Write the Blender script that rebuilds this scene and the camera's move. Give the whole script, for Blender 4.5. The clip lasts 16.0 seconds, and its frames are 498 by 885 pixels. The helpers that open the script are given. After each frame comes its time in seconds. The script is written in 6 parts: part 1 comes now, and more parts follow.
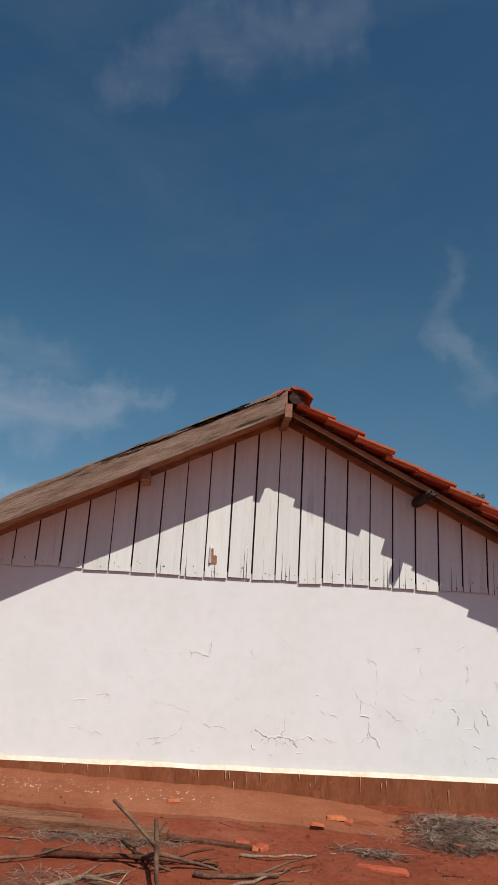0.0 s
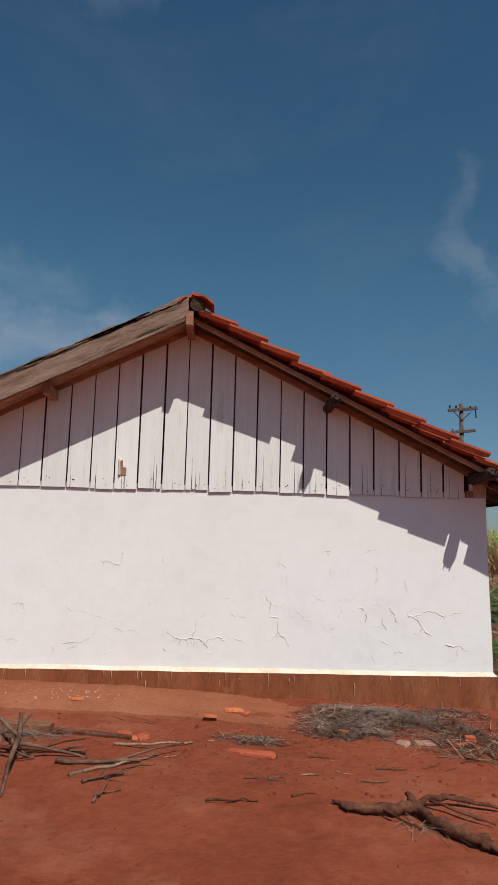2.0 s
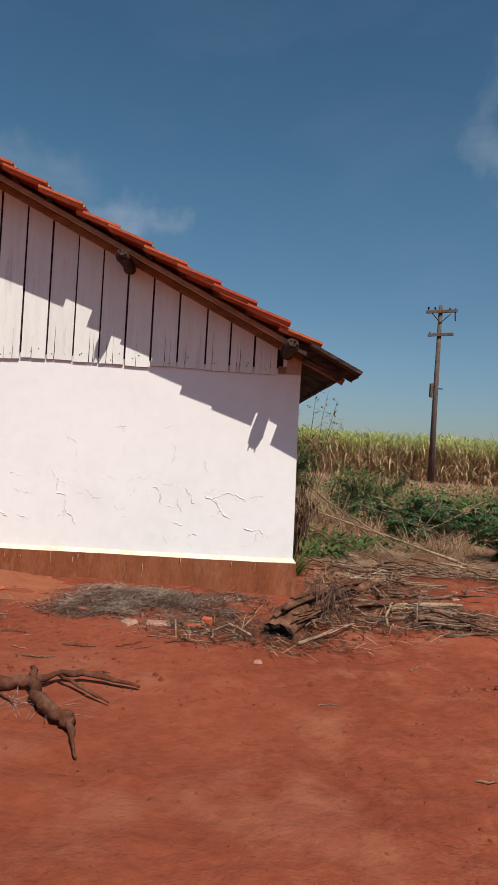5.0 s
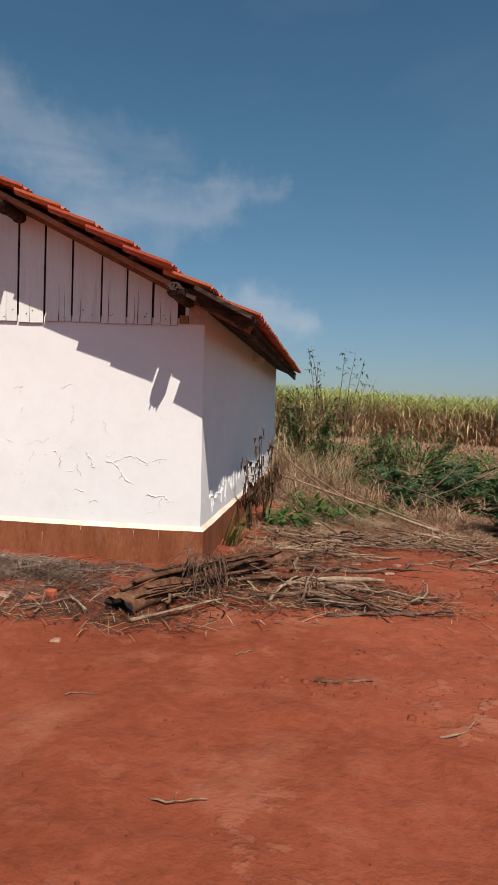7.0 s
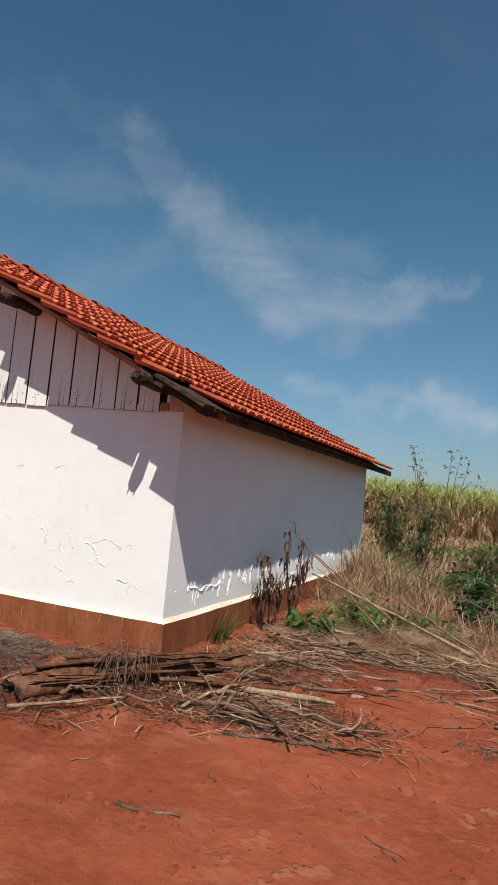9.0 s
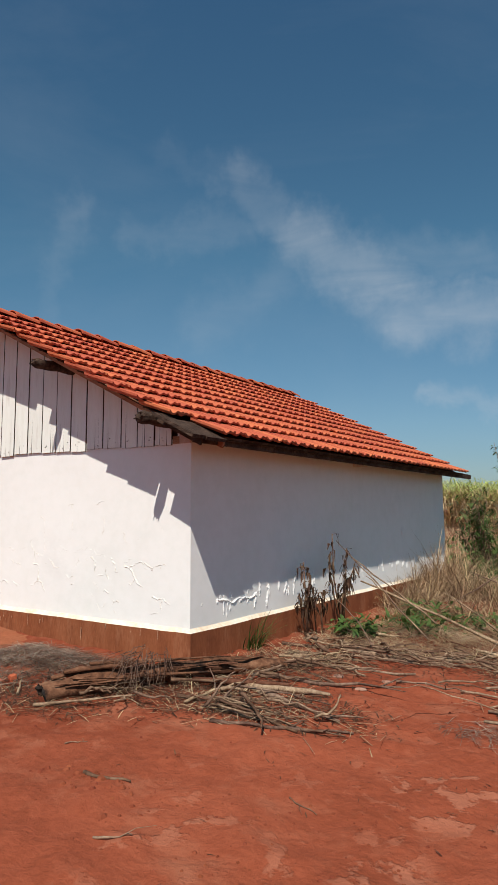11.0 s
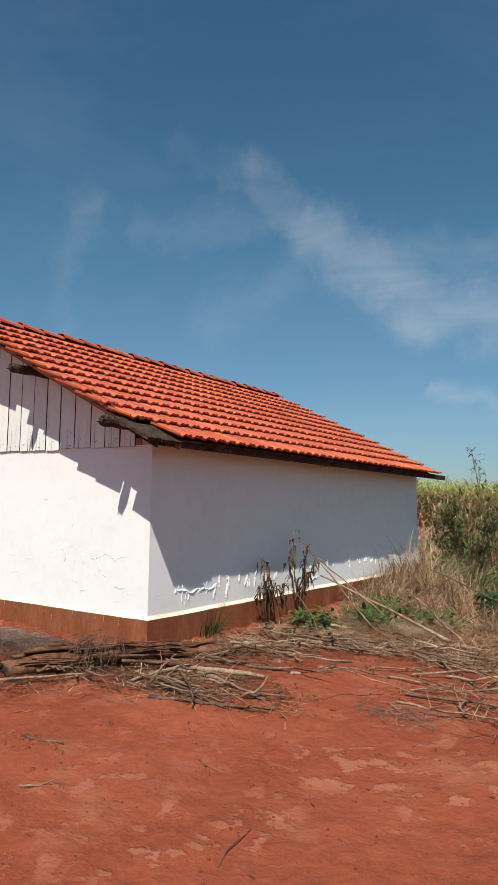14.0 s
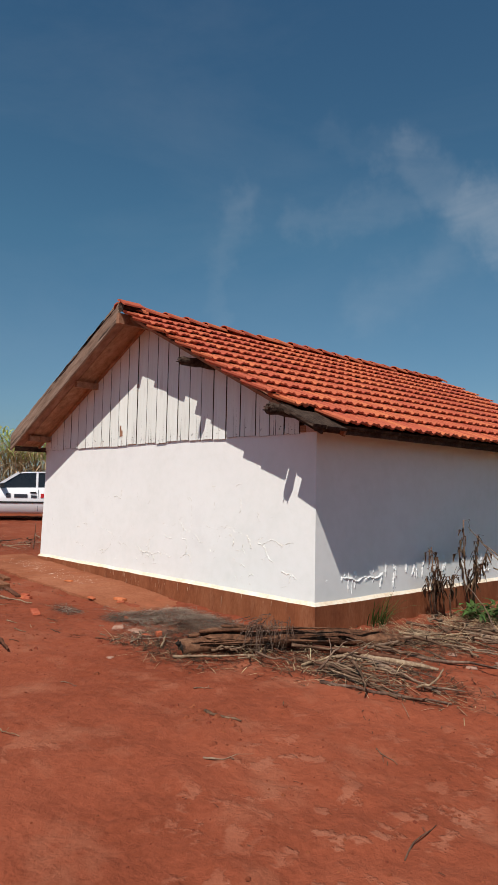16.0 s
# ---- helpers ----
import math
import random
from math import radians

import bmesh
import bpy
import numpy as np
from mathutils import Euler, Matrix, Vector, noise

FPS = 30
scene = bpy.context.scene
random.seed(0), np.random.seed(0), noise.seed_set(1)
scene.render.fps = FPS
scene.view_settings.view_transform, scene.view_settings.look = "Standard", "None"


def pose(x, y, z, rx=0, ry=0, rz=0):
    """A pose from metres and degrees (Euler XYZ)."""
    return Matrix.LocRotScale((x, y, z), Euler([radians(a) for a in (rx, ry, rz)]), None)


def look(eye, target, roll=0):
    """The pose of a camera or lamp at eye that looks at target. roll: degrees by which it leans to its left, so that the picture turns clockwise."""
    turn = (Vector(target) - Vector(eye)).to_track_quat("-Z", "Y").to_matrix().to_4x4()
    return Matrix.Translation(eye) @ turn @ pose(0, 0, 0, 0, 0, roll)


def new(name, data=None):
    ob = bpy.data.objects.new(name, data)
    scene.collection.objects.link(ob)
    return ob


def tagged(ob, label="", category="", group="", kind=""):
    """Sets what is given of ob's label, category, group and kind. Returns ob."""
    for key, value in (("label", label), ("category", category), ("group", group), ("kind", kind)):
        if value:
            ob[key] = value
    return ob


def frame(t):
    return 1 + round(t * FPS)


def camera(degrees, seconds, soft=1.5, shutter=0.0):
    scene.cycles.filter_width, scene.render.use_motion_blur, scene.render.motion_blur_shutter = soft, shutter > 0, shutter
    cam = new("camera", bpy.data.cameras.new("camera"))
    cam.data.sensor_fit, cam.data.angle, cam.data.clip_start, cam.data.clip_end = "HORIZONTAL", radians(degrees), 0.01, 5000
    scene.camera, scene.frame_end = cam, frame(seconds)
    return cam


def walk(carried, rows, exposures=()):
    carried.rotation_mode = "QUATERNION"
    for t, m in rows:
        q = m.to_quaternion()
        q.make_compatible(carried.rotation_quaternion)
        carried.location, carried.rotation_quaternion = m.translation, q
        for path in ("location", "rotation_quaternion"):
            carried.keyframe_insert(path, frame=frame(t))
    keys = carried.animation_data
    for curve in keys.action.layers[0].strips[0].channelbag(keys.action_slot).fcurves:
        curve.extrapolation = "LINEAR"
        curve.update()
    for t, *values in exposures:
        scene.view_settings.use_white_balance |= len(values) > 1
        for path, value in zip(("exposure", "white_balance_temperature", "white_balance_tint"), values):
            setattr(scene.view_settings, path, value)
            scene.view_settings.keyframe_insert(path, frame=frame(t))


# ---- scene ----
cam = camera(40.7, 16.0)
PATH = [
    (0, (-0.403, 0.128, 1.722), (-0.307, 2.058, 2.237), 3.4),
    (0.5, (-0.146, 0.136, 1.693), (-0.128, 2.072, 2.195), 3.6),
    (1, (0.09, 0.197, 1.657), (0.1, 2.127, 2.18), 2.4),
    (1.5, (0.383, 0.173, 1.657), (0.393, 2.128, 2.078), 3.2),
    (2, (0.66, 0.167, 1.643), (0.735, 2.144, 1.933), 1.5),
    (2.5, (0.942, 0.28, 1.582), (1.017, 2.274, 1.721), 0.3),
    (3, (1.22, 0.252, 1.589), (1.319, 2.249, 1.616), -0.8),
    (3.5, (1.616, 0.29, 1.551), (1.77, 2.284, 1.539), 0.8),
    (4, (1.925, 0.451, 1.457), (2.052, 2.447, 1.501), 3.4),
    (4.2, (2.074, 0.503, 1.453), (2.252, 2.495, 1.5), 3.7),
    (6.3, (3.863, 1.029, 1.501), (3.677, 3.017, 1.389), 2.7),
    (6.5, (4.033, 1.096, 1.508), (3.853, 3.084, 1.386), 2.9),
    (7, (4.472, 1.354, 1.423), (4.234, 3.337, 1.329), 2.1),
    (7.5, (4.948, 1.483, 1.487), (4.636, 3.459, 1.494), 0.2),
    (8, (5.402, 1.599, 1.498), (4.911, 3.537, 1.442), -0.4),
    (8.5, (5.706, 1.841, 1.514), (5.16, 3.765, 1.53), 3.2),
    (9, (6.049, 1.977, 1.53), (5.296, 3.825, 1.674), 5.7),
    (9.2, (6.185, 2.001, 1.531), (5.378, 3.822, 1.715), 2.9),
    (11.5, (7.681, 2.055, 1.489), (6.55, 3.696, 1.657), 0.2),
    (12, (7.961, 2.101, 1.472), (6.877, 3.779, 1.567), -0.0),
    (12.5, (8.101, 2.003, 1.505), (7.118, 3.739, 1.642), 1.1),
    (13, (8.122, 1.951, 1.513), (7.127, 3.676, 1.689), 0.4),
    (13.5, (8.122, 1.928, 1.524), (7.092, 3.631, 1.715), 0.6),
    (14, (8.092, 1.916, 1.53), (6.961, 3.555, 1.717), 0.9),
    (14.5, (8.09, 1.89, 1.543), (6.853, 3.45, 1.726), 1.0),
    (15, (8.059, 1.895, 1.525), (6.717, 3.369, 1.699), 0.8),
    (15.5, (8.03, 1.874, 1.528), (6.623, 3.284, 1.707), 1.0),
    (16, (7.986, 1.877, 1.503), (6.51, 3.219, 1.651), 1.2),
]
walk(cam, [(t, look(eye, target, roll)) for t, eye, target, roll in PATH],
     [(0, -0.17, 6600, 12), (2, -0.20, 6600, 12), (3.5, -0.17, 6600, 12), (4.2, -0.05, 6700, 14), (6.3, 0.07, 6850, 16), (7, 0.10, 6900, 16), (8.5, 0.18, 6850, 15), (9, 0.16, 6750, 13), (12, 0.14, 6750, 11),
      (12.5, 0.20, 6800, 11), (13, 0.40, 7000, 11), (13.5, 0.37, 6900, 11), (14.0, 0.26, 6650, 10), (14.5, 0.16, 6650, 11), (15.0, 0.04, 6600, 10), (16, -0.01, 6600, 11)])

# ---- light ----
SUN_TO = Vector((0.44, -0.93, 1.43)).normalized()
SUN_EL = math.asin(SUN_TO.z)
SUN_AZ = math.atan2(SUN_TO.x, SUN_TO.y)
sun_data = bpy.data.lights.new("sun", "SUN")
sun_data.energy, sun_data.angle, sun_data.color = 4.6, radians(0.53), (1.0, 0.95, 0.88)
sun = new("sun", sun_data)
sun.matrix_world = look(SUN_TO * 60, (0, 0, 0))


def make_world():
    w = bpy.data.worlds.new("sky")
    scene.world = w
    w.use_nodes = True
    n, l = w.node_tree.nodes, w.node_tree.links
    n.clear()
    sky = n.new("ShaderNodeTexSky")
    sky.sky_type, sky.sun_disc = "NISHITA", False
    sky.sun_elevation, sky.sun_rotation = SUN_EL, SUN_AZ
    sky.air_density, sky.dust_density, sky.ozone_density, sky.altitude = 1.0, 0.6, 1.6, 500
    # thin cirrus, laid out by bearing and height over the horizon, in degrees
    co = n.new("ShaderNodeTexCoord")
    sep = n.new("ShaderNodeSeparateXYZ")
    l.new(co.outputs["Generated"], sep.inputs[0])
    bearing = math_node(n, l, "MULTIPLY", math_node(n, l, "ARCTAN2", sep.outputs[0], sep.outputs[1]), 57.29578)
    height = math_node(n, l, "MULTIPLY", math_node(n, l, "ARCSINE", sep.outputs[2]), 57.29578)
    comb = n.new("ShaderNodeCombineXYZ")
    l.new(bearing, comb.inputs[0]), l.new(height, comb.inputs[1])

    def veil(scale, stretch, turn, detail, distort):
        mp = n.new("ShaderNodeMapping")
        mp.inputs["Rotation"].default_value = (0, 0, radians(turn))
        mp.inputs["Scale"].default_value = stretch
        l.new(comb.outputs[0], mp.inputs[0])
        ns = n.new("ShaderNodeTexNoise")
        ns.inputs["Scale"].default_value, ns.inputs["Detail"].default_value = scale, detail
        ns.inputs["Roughness"].default_value, ns.inputs["Distortion"].default_value = 0.6, distort
        l.new(mp.outputs[0], ns.inputs["Vector"])
        return ns.outputs[0]

    # edges of the wisps wander
    bend = n.new("ShaderNodeVectorMath")
    bend.operation = "ADD"
    l.new(comb.outputs[0], bend.inputs[0])
    drift = n.new("ShaderNodeCombineXYZ")
    l.new(math_node(n, l, "MULTIPLY", math_node(n, l, "SUBTRACT", veil(0.22, (1, 1, 1), 0, 4, 0), 0.5), 7.0), drift.inputs[0])
    l.new(math_node(n, l, "MULTIPLY", math_node(n, l, "SUBTRACT", veil(0.25, (1, 1, 1), 70, 4, 0), 0.5), 6.0), drift.inputs[1])
    l.new(drift.outputs[0], bend.inputs[1])
    sp = n.new("ShaderNodeSeparateXYZ")
    l.new(bend.outputs[0], sp.inputs[0])
    total = None
    for u0, v0, u1, v1, wide, amount in CLOUDS:
        du, dv = u1 - u0, v1 - v0
        k = du * du + dv * dv
        pu, pv = math_node(n, l, "SUBTRACT", sp.outputs[0], u0), math_node(n, l, "SUBTRACT", sp.outputs[1], v0)
        t = math_node(n, l, "ADD", math_node(n, l, "MULTIPLY", pu, du / k), math_node(n, l, "MULTIPLY", pv, dv / k))
        t = math_node(n, l, "MINIMUM", math_node(n, l, "MAXIMUM", t, 0.0), 1.0)
        eu = math_node(n, l, "SUBTRACT", pu, math_node(n, l, "MULTIPLY", t, du))
        ev = math_node(n, l, "SUBTRACT", pv, math_node(n, l, "MULTIPLY", t, dv))
        d = math_node(n, l, "SQRT", math_node(n, l, "ADD", math_node(n, l, "MULTIPLY", eu, eu), math_node(n, l, "MULTIPLY", ev, ev)))
        fall = n.new("ShaderNodeMapRange")
        fall.interpolation_type = "SMOOTHSTEP"
        fall.inputs[1].default_value, fall.inputs[2].default_value = wide, 0.0
        fall.inputs[3].default_value, fall.inputs[4].default_value = 0.0, amount
        l.new(d, fall.inputs[0])
        total = fall.outputs[0] if total is None else math_node(n, l, "MAXIMUM", total, fall.outputs[0])
    streak = ramp(n, l, veil(0.20, (0.40, 1.3, 1.0), 22, 4, 0.7), [(0.25, (0.30, 0.30, 0.30)), (0.68, (1, 1, 1))])
    thin = ramp(n, l, veil(0.05, (0.6, 1.6, 1.0), 20, 8, 0.4), [(0.48, (0, 0, 0)), (0.80, (0.055, 0.055, 0.055))])
    cover = math_node(n, l, "ADD", math_node(n, l, "MULTIPLY", streak, total), thin)
    mix = n.new("ShaderNodeMix")
    mix.data_type = "RGBA"
    l.new(cover, mix.inputs[0])
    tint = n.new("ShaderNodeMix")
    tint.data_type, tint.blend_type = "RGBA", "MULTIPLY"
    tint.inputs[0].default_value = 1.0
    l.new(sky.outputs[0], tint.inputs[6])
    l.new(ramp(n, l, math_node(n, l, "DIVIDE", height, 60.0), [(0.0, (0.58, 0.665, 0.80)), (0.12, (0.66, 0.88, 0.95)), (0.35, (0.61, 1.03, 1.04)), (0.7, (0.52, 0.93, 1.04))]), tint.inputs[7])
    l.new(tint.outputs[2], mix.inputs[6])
    mix.inputs[7].default_value = (7.5, 8.0, 8.6, 1)
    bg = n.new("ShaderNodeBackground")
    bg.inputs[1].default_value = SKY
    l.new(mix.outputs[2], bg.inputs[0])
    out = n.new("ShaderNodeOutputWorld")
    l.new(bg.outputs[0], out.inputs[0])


def math_node(n, l, op, a, b=None):
    m = n.new("ShaderNodeMath")
    m.operation = op
    for i, v in enumerate((a, b)):
        if v is None:
            continue
        if isinstance(v, (int, float)):
            m.inputs[i].default_value = v
        else:
            l.new(v, m.inputs[i])
    return m.outputs[0]


def ramp(n, l, fac, stops):
    r = n.new("ShaderNodeValToRGB")
    while len(r.color_ramp.elements) < len(stops):
        r.color_ramp.elements.new(0.5)
    for e, (p, c) in zip(r.color_ramp.elements, stops):
        e.position, e.color = p, (*c[:3], 1)
    l.new(fac, r.inputs[0])
    return r.outputs[0]


SKY = 0.073
# bearing and height of both ends, half width, strength
CLOUDS = [(-41, 29, -35, 27, 2.0, 0.05), (-35, 27, -29.5, 22.8, 2.8, 0.17), (-29.5, 22.8, -24.3, 20.0, 3.8, 0.32), (-24.3, 20.0, -20.3, 16.8, 4.6, 0.40), (-20.3, 16.2, -15, 15.6, 4.0, 0.40), (-15, 15.4, -9.5, 17.0, 2.8, 0.34)]
CLOUDS += [(-9.5, 17.0, -5, 18.2, 1.6, 0.18), (-22, 21, -14, 19.5, 3.0, 0.12), (-34, 24, -44, 22, 2.4, 0.10), (-48.5, 24.5, -51, 18.9, 2.2, 0.08), (-51, 18.9, -50, 14, 1.8, 0.06), (20.7, 29, 19.9, 24, 2.0, 0.13),
          (19.9, 24, 23.5, 19.8, 2.4, 0.18), (-12.7, 41, -5, 45.5, 2.8, 0.12), (-5, 45.5, 11, 47, 3.2, 0.12), (-7.8, 9.2, -3.0, 7.6, 2.7, 0.50), (-18, 9.0, -10, 8.8, 1.6, 0.20), (-30, 20, -38, 15, 3.5, 0.08)]
make_world()


# ---- materials ----
def material(name, colours, rough=0.85, scale=6.0, fine=60.0, bump=0.3, bump_scale=None, stretch=(1, 1, 1), vary=0.0, island=0.0, metal=0.0,
             stain=None, stain_scale=1.5, stain_at=(0.55, 0.7), spec=0.3, space="Object", bump_dist=0.01, through_light=0.0, flakes=None):
    """Noise at two scales between colours, relief, a stain layer and a shift from piece to piece."""
    m = bpy.data.materials.new(name)
    m.use_nodes = True
    n, l = m.node_tree.nodes, m.node_tree.links
    p = n["Principled BSDF"]
    p.inputs["Roughness"].default_value, p.inputs["Metallic"].default_value = rough, metal
    p.inputs["Specular IOR Level"].default_value = spec
    co = n.new("ShaderNodeTexCoord")
    mp = n.new("ShaderNodeMapping")
    mp.inputs["Scale"].default_value = stretch
    l.new(co.outputs[space], mp.inputs[0])

    def noise_at(sc, detail=6, rg=0.6):
        t = n.new("ShaderNodeTexNoise")
        t.inputs["Scale"].default_value, t.inputs["Detail"].default_value, t.inputs["Roughness"].default_value = sc, detail, rg
        l.new(mp.outputs[0], t.inputs["Vector"])
        return t.outputs[0]

    big, small = noise_at(scale), noise_at(fine, 4)
    both = math_node(n, l, "ADD", math_node(n, l, "MULTIPLY", big, 0.62), math_node(n, l, "MULTIPLY", small, 0.38))
    k = len(colours)
    col = ramp(n, l, both, [(0.36 + 0.28 * i / max(1, k - 1), c) for i, c in enumerate(colours)])
    if stain:
        spread = noise_at(stain_scale, 8, 0.65)
        fac = ramp(n, l, spread, [(stain_at[0], (0, 0, 0)), (stain_at[1], (1, 1, 1))])
        mx = n.new("ShaderNodeMix")
        mx.data_type = "RGBA"
        l.new(fac, mx.inputs[0]), l.new(col, mx.inputs[6])
        mx.inputs[7].default_value = (*stain, 1)
        col = mx.outputs[2]
    if flakes:
        spread = math_node(n, l, "MULTIPLY", ramp(n, l, noise_at(6.0, 6, 0.60), [(0.538, (0, 0, 0)), (0.588, (1, 1, 1))]), ramp(n, l, noise_at(0.55, 3), [(0.46, (0, 0, 0)), (0.56, (1, 1, 1))]))
        # crusted mostly in one trodden part of the yard
        away = n.new("ShaderNodeVectorMath")
        away.operation = "DISTANCE"
        l.new(mp.outputs[0], away.inputs[0])
        away.inputs[1].default_value = (6.4, 4.6, 0)
        crust = n.new("ShaderNodeMapRange")
        crust.inputs[1].default_value, crust.inputs[2].default_value = 1.3, 3.4
        crust.inputs[3].default_value, crust.inputs[4].default_value = 0.85, 0.12
        l.new(away.outputs["Value"], crust.inputs[0])
        spread = math_node(n, l, "MULTIPLY", spread, crust.outputs[0])
        # dry dust lies on the trodden part, darker packed soil before the gable
        dust = n.new("ShaderNodeMapRange")
        dust.interpolation_type = "SMOOTHSTEP"
        dust.inputs[1].default_value, dust.inputs[2].default_value = 1.0, 5.5
        dust.inputs[3].default_value, dust.inputs[4].default_value = 1.06, 0.90
        l.new(math_node(n, l, "ADD", away.outputs["Value"], math_node(n, l, "MULTIPLY", math_node(n, l, "SUBTRACT", noise_at(0.8, 4), 0.5), 4.0)), dust.inputs[0])
        shade = n.new("ShaderNodeVectorMath")
        shade.operation = "SCALE"
        l.new(col, shade.inputs[0]), l.new(dust.outputs[0], shade.inputs["Scale"])
        col = shade.outputs[0]
        mx = n.new("ShaderNodeMix")
        mx.data_type = "RGBA"
        l.new(spread, mx.inputs[0]), l.new(col, mx.inputs[6])
        mx.inputs[7].default_value = (*flakes, 1)
        col = mx.outputs[2]
    if vary or island:
        if island:
            g = n.new("ShaderNodeNewGeometry")
            rnd = g.outputs["Random Per Island"]
        else:
            rnd = n.new("ShaderNodeObjectInfo").outputs["Random"]
        hsv = n.new("ShaderNodeHueSaturation")
        amount = vary or island
        l.new(math_node(n, l, "ADD", math_node(n, l, "MULTIPLY", rnd, 2 * amount), 1 - amount), hsv.inputs["Value"])
        l.new(math_node(n, l, "ADD", math_node(n, l, "MULTIPLY", rnd, 0.03 * min(1, amount * 3)), 0.5 - 0.015 * min(1, amount * 3)), hsv.inputs["Hue"])
        l.new(col, hsv.inputs["Color"])
        col = hsv.outputs[0]
    l.new(col, p.inputs["Base Color"])
    if bump:
        b = n.new("ShaderNodeBump")
        b.inputs["Strength"].default_value, b.inputs["Distance"].default_value = bump, bump_dist
        relief = noise_at(bump_scale or fine * 0.7, 8, 0.65)
        if flakes:
            relief = math_node(n, l, "ADD", relief, math_node(n, l, "MULTIPLY", spread, 0.28))
        l.new(relief, b.inputs["Height"])
        l.new(b.outputs[0], p.inputs["Normal"])
    if through_light:
        tr = n.new("ShaderNodeBsdfTranslucent")
        l.new(col, tr.inputs[0])
        ms = n.new("ShaderNodeMixShader")
        ms.inputs[0].default_value = through_light
        l.new(p.outputs[0], ms.inputs[1]), l.new(tr.outputs[0], ms.inputs[2])
        l.new(ms.outputs[0], n["Material Output"].inputs[0])
    return m


SOIL = material("red_soil", [(0.195, 0.046, 0.021), (0.252, 0.062, 0.030), (0.298, 0.080, 0.040)], 0.95, 0.7, 15, 0.95, 11, stain=(0.315, 0.106, 0.058), stain_scale=1.7, stain_at=(0.53, 0.70), bump_dist=0.03, spec=0.1, flakes=(0.37, 0.132, 0.076))
PLASTER = material("white_limewash", [(0.80, 0.803, 0.772), (0.84, 0.840, 0.815), (0.865, 0.862, 0.842)], 0.9, 1.1, 9, 0.12, 14, stain=(0.735, 0.730, 0.705), stain_scale=1.1, stain_at=(0.56, 0.8), spec=0.15)
CREAM = material("cream_wash", [(0.66, 0.50, 0.35), (0.77, 0.66, 0.51), (0.82, 0.76, 0.65)], 0.9, 3, 25, 0.25, 30, spec=0.15)
APRON_PLASTER = material("bare_plaster", [(0.40, 0.25, 0.19), (0.50, 0.35, 0.28), (0.58, 0.45, 0.38)], 0.9, 4, 30, 0.3, 24, spec=0.1)
BOARD_PAINT = material("white_painted_board", [(0.725, 0.735, 0.68), (0.79, 0.805, 0.755), (0.825, 0.84, 0.80)], 0.8, 4, 40, 0.22, 22, (3, 1, 0.3), vary=0.05, stain=(0.50, 0.46, 0.41), stain_scale=3.2, stain_at=(0.60, 0.80), spec=0.2)
PLINTH = material("brown_red_plinth", [(0.175, 0.052, 0.022), (0.235, 0.075, 0.031), (0.285, 0.100, 0.046)], 0.85, 2.2, 28, 0.3, 24, (2.2, 2.2, 0.7), stain=(0.30, 0.122, 0.062), stain_scale=3.5, stain_at=(0.54, 0.72), spec=0.2)
CRACKED = material("dirty_crack", [(0.58, 0.55, 0.495), (0.70, 0.68, 0.635), (0.80, 0.79, 0.755)], 0.9, 9, 40, 0.2, 30, spec=0.1)
LIME = material("thin_lime_run", [(0.40, 0.23, 0.14), (0.60, 0.43, 0.31)], 0.9, 5, 30, 0, spec=0.15)
TILE = material("clay_tile", [(0.37, 0.080, 0.040), (0.475, 0.115, 0.055), (0.55, 0.155, 0.080)], 0.85, 3.0, 45, 0.3, 50, vary=0.15, stain=(0.15, 0.06, 0.04), stain_scale=4, stain_at=(0.62, 0.78), spec=0.2)
TILE_FAR = material("clay_tile_rest", [(0.37, 0.080, 0.040), (0.475, 0.115, 0.055), (0.55, 0.155, 0.080)], 0.85, 3.0, 45, 0.3, 50, island=0.17, stain=(0.16, 0.07, 0.045), stain_scale=5, stain_at=(0.62, 0.78), spec=0.2)
GREY_WOOD = material("weathered_board", [(0.13, 0.080, 0.056), (0.25, 0.165, 0.120), (0.35, 0.25, 0.19)], 0.9, 3, 26, 0.9, 16, (0.7, 4, 7), stain=(0.05, 0.034, 0.026), stain_scale=1.3, stain_at=(0.57, 0.66), spec=0.15)
BROWN_WOOD = material("brown_roof_timber", [(0.21, 0.10, 0.058), (0.33, 0.165, 0.097), (0.44, 0.245, 0.155)], 0.85, 3, 30, 0.4, 25, (1, 4, 4), vary=0.15, spec=0.2)
ROT_GREY = material("rotten_grey_plank", [(0.022, 0.014, 0.011), (0.055, 0.035, 0.026), (0.11, 0.075, 0.056)], 0.95, 5, 30, 0.8, 18, (1, 5, 5), spec=0.1)
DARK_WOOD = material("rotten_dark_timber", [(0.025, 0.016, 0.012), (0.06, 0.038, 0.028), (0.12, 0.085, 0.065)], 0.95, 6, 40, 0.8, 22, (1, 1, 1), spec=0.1)


